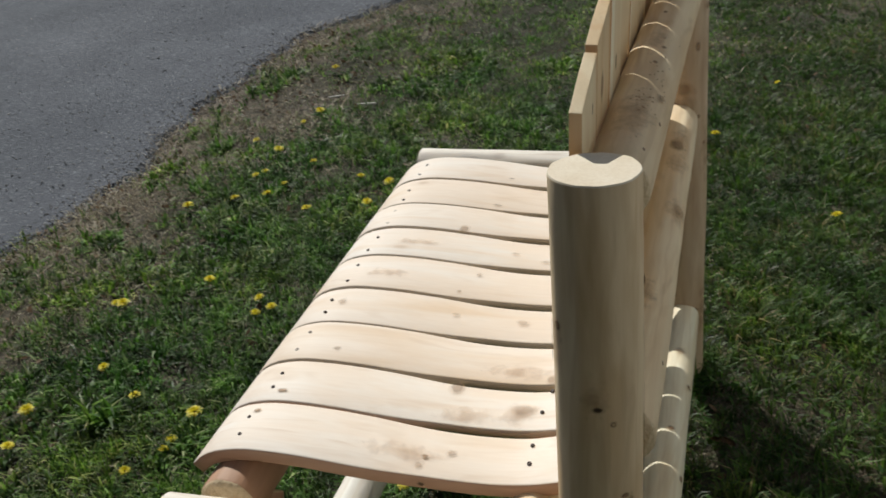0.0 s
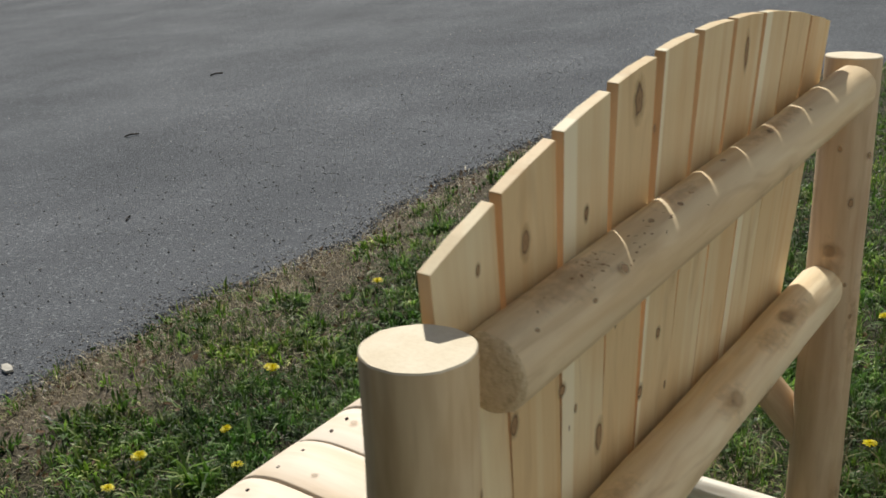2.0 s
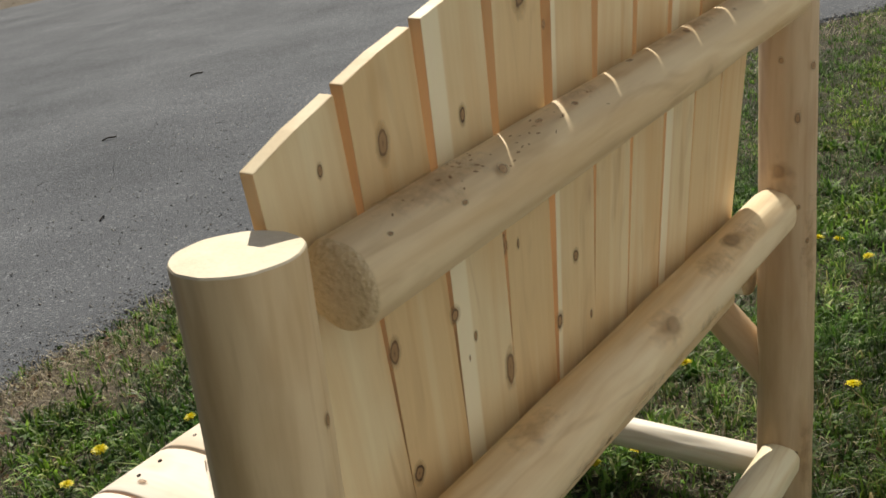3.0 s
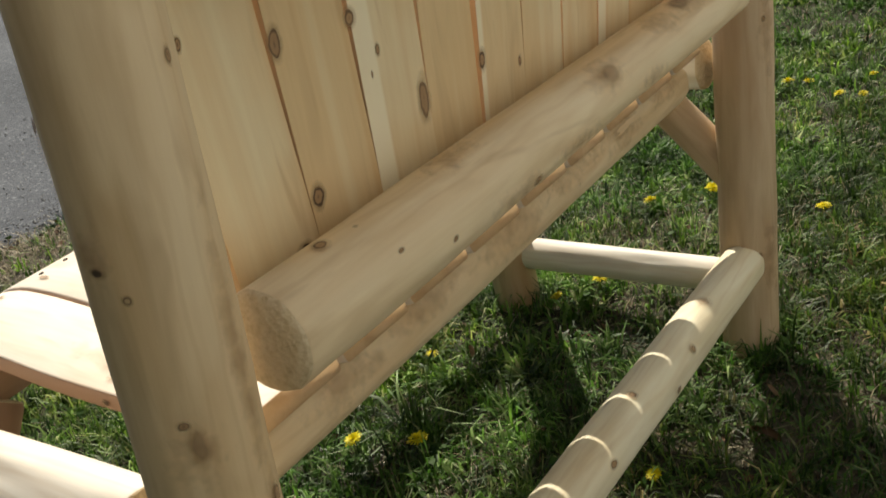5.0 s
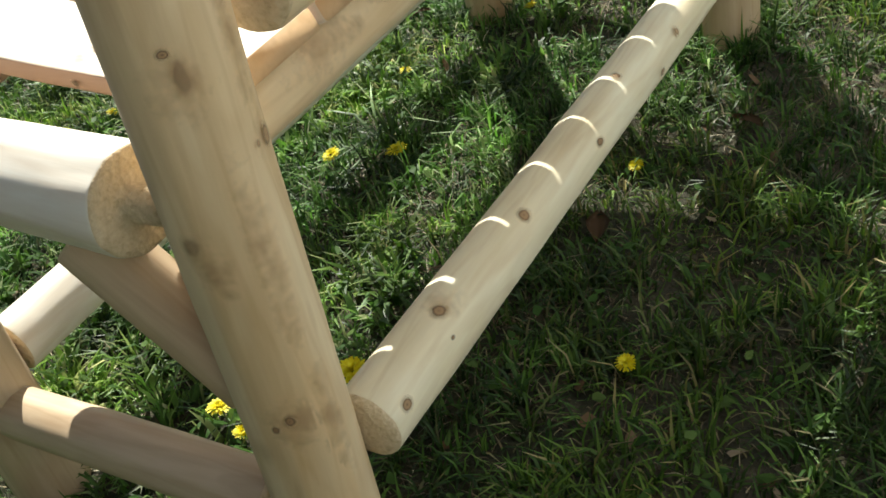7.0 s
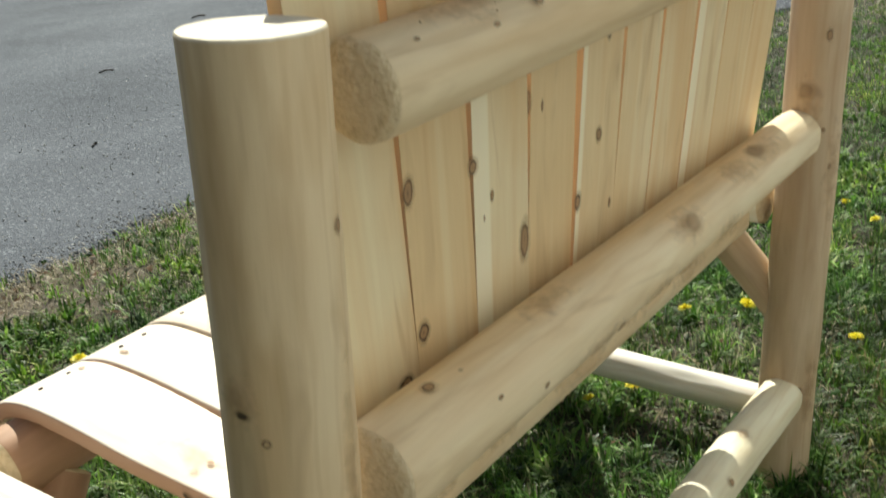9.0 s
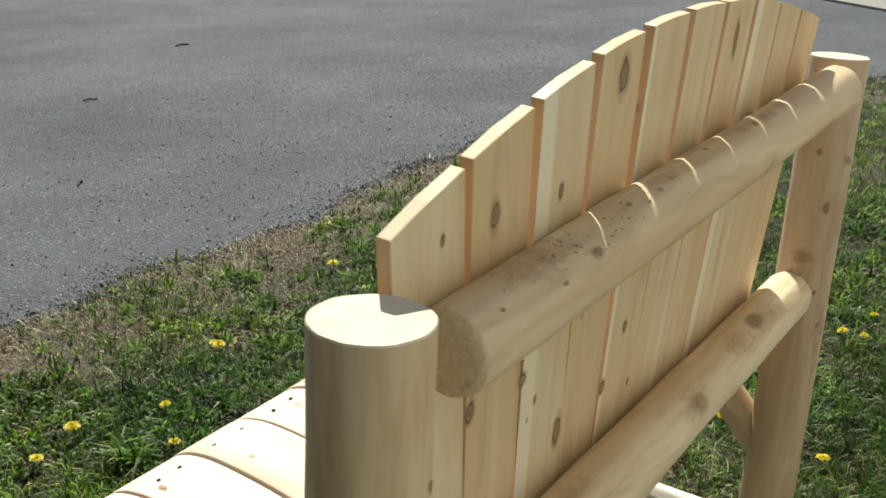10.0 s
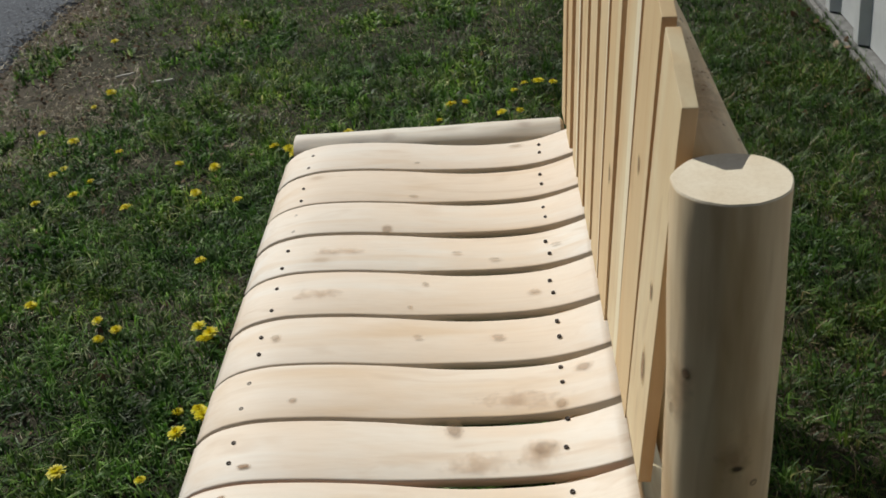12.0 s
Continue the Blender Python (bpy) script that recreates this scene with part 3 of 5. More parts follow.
def screw_bm():
    bm = bmesh.new()
    rings = []
    for r, z in ((0.0027, 0.0006), (0.0020, 0.0004), (0.0010, -0.0004)):
        rings.append([bm.verts.new((r * math.cos(k * math.pi / 5), r * math.sin(k * math.pi / 5), z)) for k in range(10)])
    for a, b in zip(rings, rings[1:]):
        for k in range(10):
            bm.faces.new((a[k], a[(k + 1) % 10], b[(k + 1) % 10], b[k]))
    bm.faces.new(rings[-1])
    skirt = [bm.verts.new((0.0030 * math.cos(k * math.pi / 5), 0.0030 * math.sin(k * math.pi / 5), -0.002)) for k in range(10)]
    for k in range(10):
        bm.faces.new((skirt[k], skirt[(k + 1) % 10], rings[0][(k + 1) % 10], rings[0][k]))
    return bm


screw_mesh = bpy.data.meshes.new("screw")
bm = screw_bm()
bm.to_mesh(screw_mesh)
bm.free()
screw_mesh.materials.append(screw_steel)
FRONT_SCREWS = [(0.050, 0.088), (0.156, 0.190), (0.250, 0.298), (0.356, 0.394), (0.452, 0.506), (0.558, 0.605), (0.658, 0.709), (0.755, 0.797), (0.869, 0.914)]
REAR_SCREWS = [(0.062, 0.098), (0.167, 0.214), (0.280, 0.309), (0.371, 0.405), (0.470, 0.501), (0.569, 0.604), (0.672, 0.702), (0.777, 0.810), (0.886, 0.915)]
rng = random.Random(8)
for i, board in enumerate(seats):
    for row, y0 in ((FRONT_SCREWS[i], 0.482), (REAR_SCREWS[i], 0.097)):
        for x in row:
            y = y0 + rng.uniform(-0.003, 0.003)
            z, k = seat_point(y)
            z += SEAT_RISE * (SEAT_EDGES[i] + SEAT_EDGES[i + 1]) / 2
            ob = new("screw", screw_mesh)
            ob.parent = board
            ob.matrix_parent_inverse = board.matrix_world.inverted()
            ob.matrix_world = Matrix.Translation((x, y, z + 0.0012)) @ Matrix.Rotation(math.atan(k), 4, "X")


# knots, inlaid in the boards and logs
def knot_material(name, strength, ring=(0.13, 0.075, 0.04), heart=(0.15, 0.09, 0.05), body=(0.36, 0.225, 0.12)):
    mat, tree, bsdf = material(name, 0.7)
    link = tree.links.new
    uv = tree.nodes.new("ShaderNodeUVMap")
    info = tree.nodes.new("ShaderNodeObjectInfo")
    coords = tree.nodes.new("ShaderNodeTexCoord")
    wob = node(tree, "ShaderNodeTexNoise", Scale=90.0, Detail=3.0)
    link(coords.outputs["Object"], wob.inputs["Vector"])
    length = tree.nodes.new("ShaderNodeVectorMath")
    length.operation = "LENGTH"
    link(uv.outputs[0], length.inputs[0])
    r = math_node(tree, "ADD", length.outputs["Value"], math_node(tree, "MULTIPLY", math_node(tree, "SUBTRACT", wob.outputs[0], 0.5), 0.55))
    shade = ramp(tree, r, [(0.0, heart), (0.14, body), (0.36, body), (0.43, ring), (0.49, ring), (0.56, (0.36, 0.23, 0.12)), (0.75, (0.60, 0.40, 0.20))])
    pale = mixed(tree, math_node(tree, "MULTIPLY", info.outputs["Random"], 0.25), shade, (0.44, 0.28, 0.14))
    link(pale, bsdf.inputs["Base Color"])
    fade = ramp(tree, r, [(0.0, (0.9, 0.9, 0.9)), (0.48, (0.95, 0.95, 0.95)), (0.58, (0.45, 0.45, 0.45)), (0.95, (0, 0, 0))])
    link(mixed(tree, 1.0, fade, (strength, strength, strength), "MULTIPLY"), bsdf.inputs["Alpha"])
    return mat


def stain_material():
    """Orange-brown inner bark left on a log in soft ragged patches."""
    mat, tree, bsdf = material("inner_bark_stain", 0.7)
    link = tree.links.new
    uv = tree.nodes.new("ShaderNodeUVMap")
    coords = tree.nodes.new("ShaderNodeTexCoord")
    wob = node(tree, "ShaderNodeTexNoise", Scale=55.0, Detail=5.0, Roughness=0.65)
    link(coords.outputs["Object"], wob.inputs["Vector"])
    length = tree.nodes.new("ShaderNodeVectorMath")
    length.operation = "LENGTH"
    link(uv.outputs[0], length.inputs[0])
    r = math_node(tree, "ADD", length.outputs["Value"], math_node(tree, "MULTIPLY", math_node(tree, "SUBTRACT", wob.outputs[0], 0.45), 1.8))
    link(ramp(tree, wob.outputs[0], [(0.35, (0.40, 0.23, 0.11)), (0.65, (0.62, 0.42, 0.23))]), bsdf.inputs["Base Color"])
    edge = ramp(tree, length.outputs["Value"], [(0.6, (1, 1, 1)), (1.0, (0, 0, 0))])
    link(mixed(tree, 1.0, ramp(tree, r, [(0.1, (0.34, 0.34, 0.34)), (0.75, (0, 0, 0))]), edge, "MULTIPLY"), bsdf.inputs["Alpha"])
    return mat


knot_wood, faint_knot = knot_material("knot", 0.85), knot_material("faint_knot", 0.42)
ringed_knot = knot_material("ringed_knot", 0.95, (0.030, 0.016, 0.009))
black_knot = knot_material("black_knot", 0.97, (0.05, 0.028, 0.016), (0.018, 0.011, 0.008), (0.035, 0.021, 0.013))
eyed_knot = knot_material("eyed_knot", 0.97, (0.05, 0.028, 0.016), (0.60, 0.47, 0.30), (0.52, 0.38, 0.22))
stain = stain_material()


def knot(board, place, across, half_a, half_b, mat=None):
    """A knot under a board or log. place(u, v): the surface point at u across and v along the grain; half sizes in metres."""
    bm = bmesh.new()
    uv = bm.loops.layers.uv.new("UVMap")
    rings, spokes = 6, 20
    grid = [[None] * spokes for _ in range(rings + 1)]
    half_a, half_b = half_a * 1.35, half_b * 1.35
    centre = bm.verts.new(place(0, 0))
    at = {centre: (0.0, 0.0)}
    for i in range(1, rings + 1):
        for k in range(spokes):
            c, s = math.cos(2 * math.pi * k / spokes) * i / rings, math.sin(2 * math.pi * k / spokes) * i / rings
            grid[i][k] = bm.verts.new(place(c * half_a, s * half_b))
            at[grid[i][k]] = (c, s)
    for k in range(spokes):
        bm.faces.new((centre, grid[1][k], grid[1][(k + 1) % spokes]))
        for i in range(1, rings):
            bm.faces.new((grid[i][k], grid[i + 1][k], grid[i + 1][(k + 1) % spokes], grid[i][(k + 1) % spokes]))
    for f in bm.faces:
        for loop in f.loops:
            loop[uv].uv = at[loop.vert]
    bm.normal_update()
    if sum((f.normal for f in bm.faces), Vector()).dot(Vector(across)) < 0:
        bmesh.ops.reverse_faces(bm, faces=bm.faces)
    ob = part("knot", bm, mat or knot_wood)
    ob.parent = board
    ob.matrix_parent_inverse = board.matrix_world.inverted()
    return ob


def slat_knot(x, z, a, b, front=False):
    i = min(range(10), key=lambda k: abs(slat_centre(k, z) - x))
    own = slats[i].matrix_world.translation.y - slat_rear(slats[i].matrix_world.translation.x, SLAT_LOW)

    def place(u, v):
        y = slat_rear(slats[i].matrix_world.translation.x, z + v) + own - 0.0006
        if front:
            y += SLAT_T + 0.0014
        return (x + u, y, z + v)
    knot(slats[i], place, (0, 1 if front else -1, 0), a, b, ringed_knot if b < 0.0125 else knot_wood)


for x, z, a, b in ((0.136, 0.964, 0.008, 0.016), (0.355, 1.040, 0.012, 0.022), (0.121, 0.787, 0.008, 0.015), (0.211, 0.781, 0.0075, 0.0085), (0.295, 0.683, 0.009, 0.022), (0.402, 0.684, 0.007, 0.012),
                   (0.442, 0.743, 0.006, 0.009), (0.108, 0.622, 0.011, 0.009), (0.136, 0.658, 0.008, 0.011), (0.247, 0.955, 0.005, 0.009), (0.060, 0.968, 0.003, 0.006), (0.303, 0.812, 0.006, 0.014),
                   (0.328, 0.803, 0.002, 0.006), (0.655, 1.030, 0.007, 0.026), (0.030, 0.815, 0.003, 0.006), (0.240, 0.745, 0.003, 0.006), (0.228, 0.728, 0.0015, 0.004), (0.395, 1.000, 0.003, 0.005), (0.472, 0.660, 0.003, 0.006), (0.455, 0.845, 0.005, 0.009)):
    slat_knot(x, z, a, b)
for x, z, a, b in ((0.060, 0.700, 0.009, 0.020), (0.155, 0.860, 0.005, 0.010), (0.050, 0.790, 0.004, 0.010), (0.330, 0.760, 0.006, 0.012)):
    slat_knot(x, z, a, b, True)


def log_knot(name_ob, p, q, r, s, angle, a, b, mat=None):
    """On a log from p to q, at s along it; angle from straight up (or from -y on a post), turning towards -y."""
    p, q = Vector(p), Vector(q)
    d = (q - p).normalized()
    up = Vector((0, 0, 1)) if abs(d.z) < 0.7 else Vector((0, -1, 0))
    up = (up - d * up.dot(d)).normalized()
    side = Vector((0, -1, 0)) if abs(d.x) > 0.7 else Vector((-1, 0, 0))
    side = (side - d * side.dot(d) - up * side.dot(up)).normalized()
    def place(u, v):
        w = radians(angle) + u / r
        return p + d * (s + v) + (up * math.cos(w) + side * math.sin(w)) * (r * 1.022 + 0.0008)
    w = radians(angle)
    knot(name_ob, place, up * math.cos(w) + side * math.sin(w), a, b, mat)


for name, s, angle, a, b, mat in (("top_rail", 0.180, 51, 0.005, 0.006, knot_wood), ("top_rail", 0.272, 18, 0.003, 0.004, knot_wood), ("top_rail", 0.117, 61, 0.002, 0.004, knot_wood), ("top_rail", 0.47, 5, 0.003, 0.005, knot_wood), ("top_rail", 0.032, 45, 0.002, 0.003, knot_wood), ("top_rail", 0.11, 14, 0.028, 0.08, stain),
                                  ("top_rail", 0.33, 25, 0.003, 0.004, knot_wood), ("top_rail", 0.60, 15, 0.004, 0.004, knot_wood), ("top_rail", 0.72, 30, 0.003, 0.005, faint_knot), ("top_rail", 0.35, 8, 0.016, 0.06, stain), ("top_rail", 0.62, 8, 0.016, 0.10, stain),
                                  ("lower_back_rail", 0.067, 10, 0.007, 0.008, knot_wood), ("lower_back_rail", 0.530, 51, 0.013, 0.020, faint_knot), ("lower_back_rail", 0.776, 21, 0.013, 0.024, faint_knot), ("lower_back_rail", 0.339, 116, 0.005, 0.008, knot_wood), ("lower_back_rail", 0.188, 100, 0.003, 0.004, knot_wood), ("lower_back_rail", 0.118, 69, 0.002, 0.004, knot_wood), ("lower_back_rail", 0.104, 17, 0.002, 0.003, faint_knot),
                                  ("lower_back_rail", 0.30, 112, 0.014, 0.06, stain), ("lower_back_rail", 0.43, 112, 0.014, 0.06, stain), ("lower_back_rail", 0.62, 100, 0.012, 0.05, stain), ("lower_back_rail", 0.70, 30, 0.022, 0.05, stain), ("lower_back_rail", 0.25, 10, 0.020, 0.05, stain), ("lower_back_rail", 0.52, 48, 0.024, 0.05, stain), ("lower_back_rail", 0.80, 25, 0.022, 0.06, stain),
                                  ("rear_stretcher", 0.018, 67, 0.006, 0.007, knot_wood), ("rear_stretcher", 0.116, 23, 0.008, 0.009, knot_wood), ("rear_stretcher", 0.125, 20, 0.022, 0.024, stain), ("rear_stretcher", 0.277, 38, 0.007, 0.009, knot_wood), ("rear_stretcher", 0.103, 63, 0.002, 0.003, knot_wood), ("rear_stretcher", 0.444, 69, 0.005, 0.008, knot_wood), ("rear_stretcher", 0.555, 18, 0.006, 0.006, knot_wood), ("rear_stretcher", 0.635, 96, 0.005, 0.007, knot_wood), ("rear_stretcher", 0.704, 60, 0.006, 0.007, knot_wood), ("rear_stretcher", 0.805, 16, 0.010, 0.012, faint_knot)):
    ob, (p, q, r0, r1) = LOGS[name]
    log_knot(ob, p, q, r0 + (r1 - r0) * s, s, angle, a, b, mat)
ob, (p, q, r0, r1) = LOGS["seat_beam"]
for s, angle, a, b in ((0.16, 70, 0.026, 0.07), (0.30, 62, 0.022, 0.08), (0.46, 74, 0.026, 0.09), (0.60, 58, 0.024, 0.07), (0.74, 66, 0.026, 0.08), (0.88, 60, 0.022, 0.06)):
    log_knot(ob, p, q, r0, s, angle, a, b, stain)
near_post, (p, q, r0, r1) = LOGS["rear_post"]
for s, angle, a, b, mat in ((0.738, 82, 0.0055, 0.0035, black_knot), (0.748, 86, 0.018, 0.028, stain), (0.720, 63, 0.0034, 0.0034, eyed_knot), (0.854, -19, 0.003, 0.006, knot_wood), (0.630, 47, 0.0042, 0.0032, knot_wood), (0.614, 40, 0.006, 0.016, faint_knot), (0.605, 44, 0.024, 0.030, stain), (0.548, -21, 0.005, 0.009, knot_wood), (0.548, -6, 0.002, 0.003, knot_wood),
                            (0.490, 82, 0.008, 0.010, faint_knot), (0.470, 70, 0.020, 0.030, stain), (0.322, 50, 0.005, 0.006, knot_wood), (0.315, 66, 0.003, 0.004, knot_wood), (0.315, 44, 0.026, 0.030, stain), (0.822, 138, 0.004, 0.005, knot_wood), (0.780, 158, 0.003, 0.008, faint_knot), (0.800, 150, 0.018, 0.040, stain), (0.47, 20, 0.014, 0.10, stain), (0.30, 10, 0.012, 0.07, stain), (0.66, -15, 0.012, 0.12, stain)):
    log_knot(near_post, p, q, r0, s, angle, a, b, mat)
far_post, (p, q, r0, r1) = LOGS["rear_post.far"]
for s, angle, a, b, mat in ((0.752, 53, 0.005, 0.009, knot_wood), (0.823, 21, 0.005, 0.007, knot_wood), (0.835, 82, 0.004, 0.006, knot_wood), (0.673, 86, 0.012, 0.014, faint_knot), (0.66, 80, 0.022, 0.05, stain), (0.618, 49, 0.003, 0.004, knot_wood), (0.564, 30, 0.003, 0.004, knot_wood), (0.210, 48, 0.004, 0.005, knot_wood), (0.55, 20, 0.02, 0.09, stain), (0.2, 20, 0.02, 0.08, stain)):
    log_knot(far_post, p, q, r0, s, angle, a, b, mat)

# specks of bark left on the top rail
top_rail, (p, q, r0, r1) = LOGS["top_rail"]
rng = random.Random(19)
bark = plain_material("bark", (0.28, 0.18, 0.105), 0.85)
for k in range(46):
    s, w = min(0.42, max(0.03, rng.gauss(0.20, 0.07))), radians(rng.gauss(24, 16))
    a, b, turn = rng.uniform(0.0005, 0.0015), rng.uniform(0.0008, 0.0034), rng.uniform(-0.6, 0.6)
    bm = bmesh.new()
    ring = []
    for i in range(6):
        u, v = a * math.cos(i * 1.0472) * rng.uniform(0.7, 1.2), b * math.sin(i * 1.0472) * rng.uniform(0.7, 1.2)
        u, v = u * math.cos(turn) - v * math.sin(turn), u * math.sin(turn) + v * math.cos(turn)
        ang = w + u / r0
        ring.append(bm.verts.new(p + (q - p).normalized() * (s + v) + Vector((0, -math.sin(ang), math.cos(ang))) * (r0 * 1.022 + 0.0008)))
    bm.faces.new(ring)
    bm.normal_update()
    fleck = part("bark_fleck", bm, bark)
    fleck.parent = top_rail
    fleck.matrix_parent_inverse = top_rail.matrix_world.inverted()


def seat_knot(x, y, a, b, mat=None):
    i = max(k for k in range(9) if SEAT_EDGES[k] <= x)
    up = SEAT_RISE * (SEAT_EDGES[i] + SEAT_EDGES[i + 1]) / 2 + 0.0018
    knot(seats[i], lambda u, v: (x + u, y + v, seat_point(y + v)[0] + up), (0, 0, 1), a, b, mat or faint_knot)


for x, y, a, b in ((0.207, 0.227, 0.016, 0.010), (0.652, 0.335, 0.013, 0.009), (0.384, 0.173, 0.006, 0.010), (0.385, 0.277, 0.004, 0.006), (0.479, 0.122, 0.006, 0.010), (0.508, 0.272, 0.005, 0.005), (0.071, 0.197, 0.006, 0.007),
                   (0.170, 0.125, 0.013, 0.016), (0.385, 0.462, 0.008, 0.007), (0.590, 0.230, 0.004, 0.008), (0.570, 0.175, 0.004, 0.009), (0.755, 0.300, 0.004, 0.008), (0.925, 0.135, 0.005, 0.012), (0.870, 0.300, 0.003, 0.005), (0.040, 0.232, 0.005, 0.006), (0.255, 0.420, 0.005, 0.006), (0.450, 0.290, 0.004, 0.004), (0.300, 0.070, 0.008, 0.012), (0.240, 0.100, 0.010, 0.008), (0.590, 0.085, 0.003, 0.008)):
    seat_knot(x, y, a, b)
for x, y, a, b in ((0.255, 0.150, 0.020, 0.060), (0.150, 0.200, 0.020, 0.050), (0.480, 0.420, 0.016, 0.045), (0.590, 0.400, 0.012, 0.050), (0.160, 0.130, 0.030, 0.030), (0.060, 0.260, 0.020, 0.060)):
    seat_knot(x, y, a, b, stain)
for x, y, a, b in ((0.101, 0.478, 0.0042, 0.006), (0.146, 0.460, 0.004, 0.008), (0.058, 0.228, 0.0035, 0.005)):
    seat_knot(x, y, a, b, knot_wood)


for x, y, a, b in ((0.0174, 0.441, 0.009, 0.006), (0.0204, 0.224, 0.005, 0.003)):
    knot(seats[0], lambda u, v: (x, y + v, seat_point(y + v)[0] - 0.0105 + u), (-1, 0, 0), b, a, black_knot)


# ---- metal-clad wall behind the lawn ----
def sheet_material():
    mat, tree, bsdf = material("painted_sheet_metal", 0.42)
    coords = tree.nodes.new("ShaderNodeTexCoord")
    dirt = node(tree, "ShaderNodeTexNoise", Scale=6.0, Detail=5.0, Roughness=0.65)
    tree.links.new(coords.outputs["Object"], dirt.inputs["Vector"])
    tree.links.new(ramp(tree, dirt.outputs[0], [(0.30, (0.52, 0.54, 0.55)), (0.62, (0.64, 0.655, 0.66))]), bsdf.inputs["Base Color"])
    return mat


sheet_white = sheet_material()
concrete = plain_material("old_concrete", (0.20, 0.20, 0.195), 0.9)
WALL_Y = -0.912
wall = tagged(new("wall_south"), "white ribbed sheet-metal wall on a low concrete footing", "wall", kind="structure")


def sheet_bm(width, height, pitch):
    prof, x = [], 0.0
    while x < width - 1e-6:
        prof += [(x, 0.0), (x + pitch * 0.72, 0.0), (x + pitch * 0.79, 0.028), (x + pitch * 0.93, 0.028)]
        x += pitch
    prof.append((width, 0.0))
    bm = bmesh.new()
    front = [[bm.verts.new((a, b, z)) for a, b in prof] for z in (0.0, height)]
    back = [[bm.verts.new((a, b - 0.002, z)) for a, b in prof] for z in (0.0, height)]
    for k in range(len(prof) - 1):
        bm.faces.new((front[0][k + 1], front[0][k], front[1][k], front[1][k + 1]))
        bm.faces.new((back[0][k], back[0][k + 1], back[1][k + 1], back[1][k]))
        bm.faces.new((front[0][k], front[0][k + 1], back[0][k + 1], back[0][k]))
    return bm


sheet = None
for k in range(7):
    m = pose(-0.9 + 1.2 * k, WALL_Y, 0.036)
    if sheet is None:
        sheet = part("metal_panel", sheet_bm(1.196, 2.3, 0.299), sheet_white, wall, "", m, smooth=False)
    else:
        ob = new("metal_panel", sheet.data)
        ob.parent = wall
        ob.matrix_world = m
bm = bmesh.new()
bmesh.ops.create_cube(bm, size=1.0, matrix=pose(3.3, WALL_Y - 0.055, -0.06) @ Matrix.Diagonal((8.4, 0.17, 0.18, 1)))
box_bevelled(bm, 0.008)
part("footing", bm, concrete, wall, "weathered concrete footing", smooth=False)
bm = bmesh.new()
bmesh.ops.create_cube(bm, size=1.0, matrix=pose(3.3, WALL_Y + 0.043, -0.030) @ Matrix.Diagonal((8.4, 0.014, 0.10, 1)))
box_bevelled(bm, 0.003)
part("edging_board", bm, plain_material("weathered_board", (0.20, 0.195, 0.185), 0.85), wall, "weathered edging board", smooth=False)
bm = bmesh.new()
bmesh.ops.create_cube(bm, size=1.0, matrix=pose(3.3, WALL_Y - 0.055, 1.20) @ Matrix.Diagonal((8.4, 0.08, 2.34, 1)))
part("wall_core", bm, concrete, wall, smooth=False)


# ---- lawn ----
def hash_noise(x, y, seed):
    """Smooth patches in 0..1 over the plane, from a few turned waves."""
    r = np.random.RandomState(seed)
    v = np.zeros_like(x)
    for k in range(9):
        a, f, p = r.uniform(0, 6.28), r.uniform(1.2, 6.5), r.uniform(0, 6.28)
        v += np.sin((np.cos(a) * x + np.sin(a) * y) * f + p) / (0.6 + 0.25 * f)
    return 1 / (1 + np.exp(-1.1 * v))


def edge_of_road(x):
    bend = np.where(x < 3.1, 0.0, 0.23 * np.maximum(x - 3.1, 0) ** 1.65)
    return 2.17 - bend + 0.05 * np.sin(1.9 * x + 0.6) + 0.035 * np.sin(5.3 * x) + 0.02 * np.sin(13.1 * x + 1.0)


def blades(name, label, x, y, z, height, width, lean, turn, curl, mat):
    """One mesh of many two-step blades."""
    n = len(x)
    c, s = np.cos(turn), np.sin(turn)
    ld = np.stack([c, s], 1)
    wd = np.stack([-s, c], 1)
    base = np.stack([x, y], 1)
    mid = base + ld * (height * np.sin(lean) * 0.45)[:, None]
    tip = base + ld * (height * (np.sin(lean) * 0.45 + np.sin(np.minimum(lean + curl, 1.65)) * 0.6))[:, None]
    zm = z + height * np.cos(lean) * 0.55
    zt = zm + height * 0.5 * np.cos(np.minimum(lean + curl, 1.65))
    v = np.empty((n, 5, 3), np.float32)
    v[:, 0, :2], v[:, 0, 2] = base - wd * width[:, None] * 0.5, z - 0.004
    v[:, 1, :2], v[:, 1, 2] = base + wd * width[:, None] * 0.5, z - 0.004
    v[:, 2, :2], v[:, 2, 2] = mid + wd * width[:, None] * 0.42, zm
    v[:, 3, :2], v[:, 3, 2] = mid - wd * width[:, None] * 0.42, zm
    v[:, 4, :2], v[:, 4, 2] = tip, zt
    me = bpy.data.meshes.new(name)
    me.vertices.add(n * 5)
    me.vertices.foreach_set("co", v.ravel())
    o = (np.arange(n) * 5)[:, None]
    loops = (o + np.array([0, 1, 2, 3, 3, 2, 4])[None]).ravel()
    me.loops.add(n * 7)
    me.loops.foreach_set("vertex_index", loops.astype(np.int32))
    me.polygons.add(n * 2)
    start = ((np.arange(n) * 7)[:, None] + np.array([0, 4])[None]).ravel()
    me.polygons.foreach_set("loop_start", start.astype(np.int32))
    me.update(calc_edges=True)
    me.materials.append(mat)
    me.polygons.foreach_set("use_smooth", [True] * len(me.polygons))
    return tagged(new(name, me), label, "grass", kind="stuff")


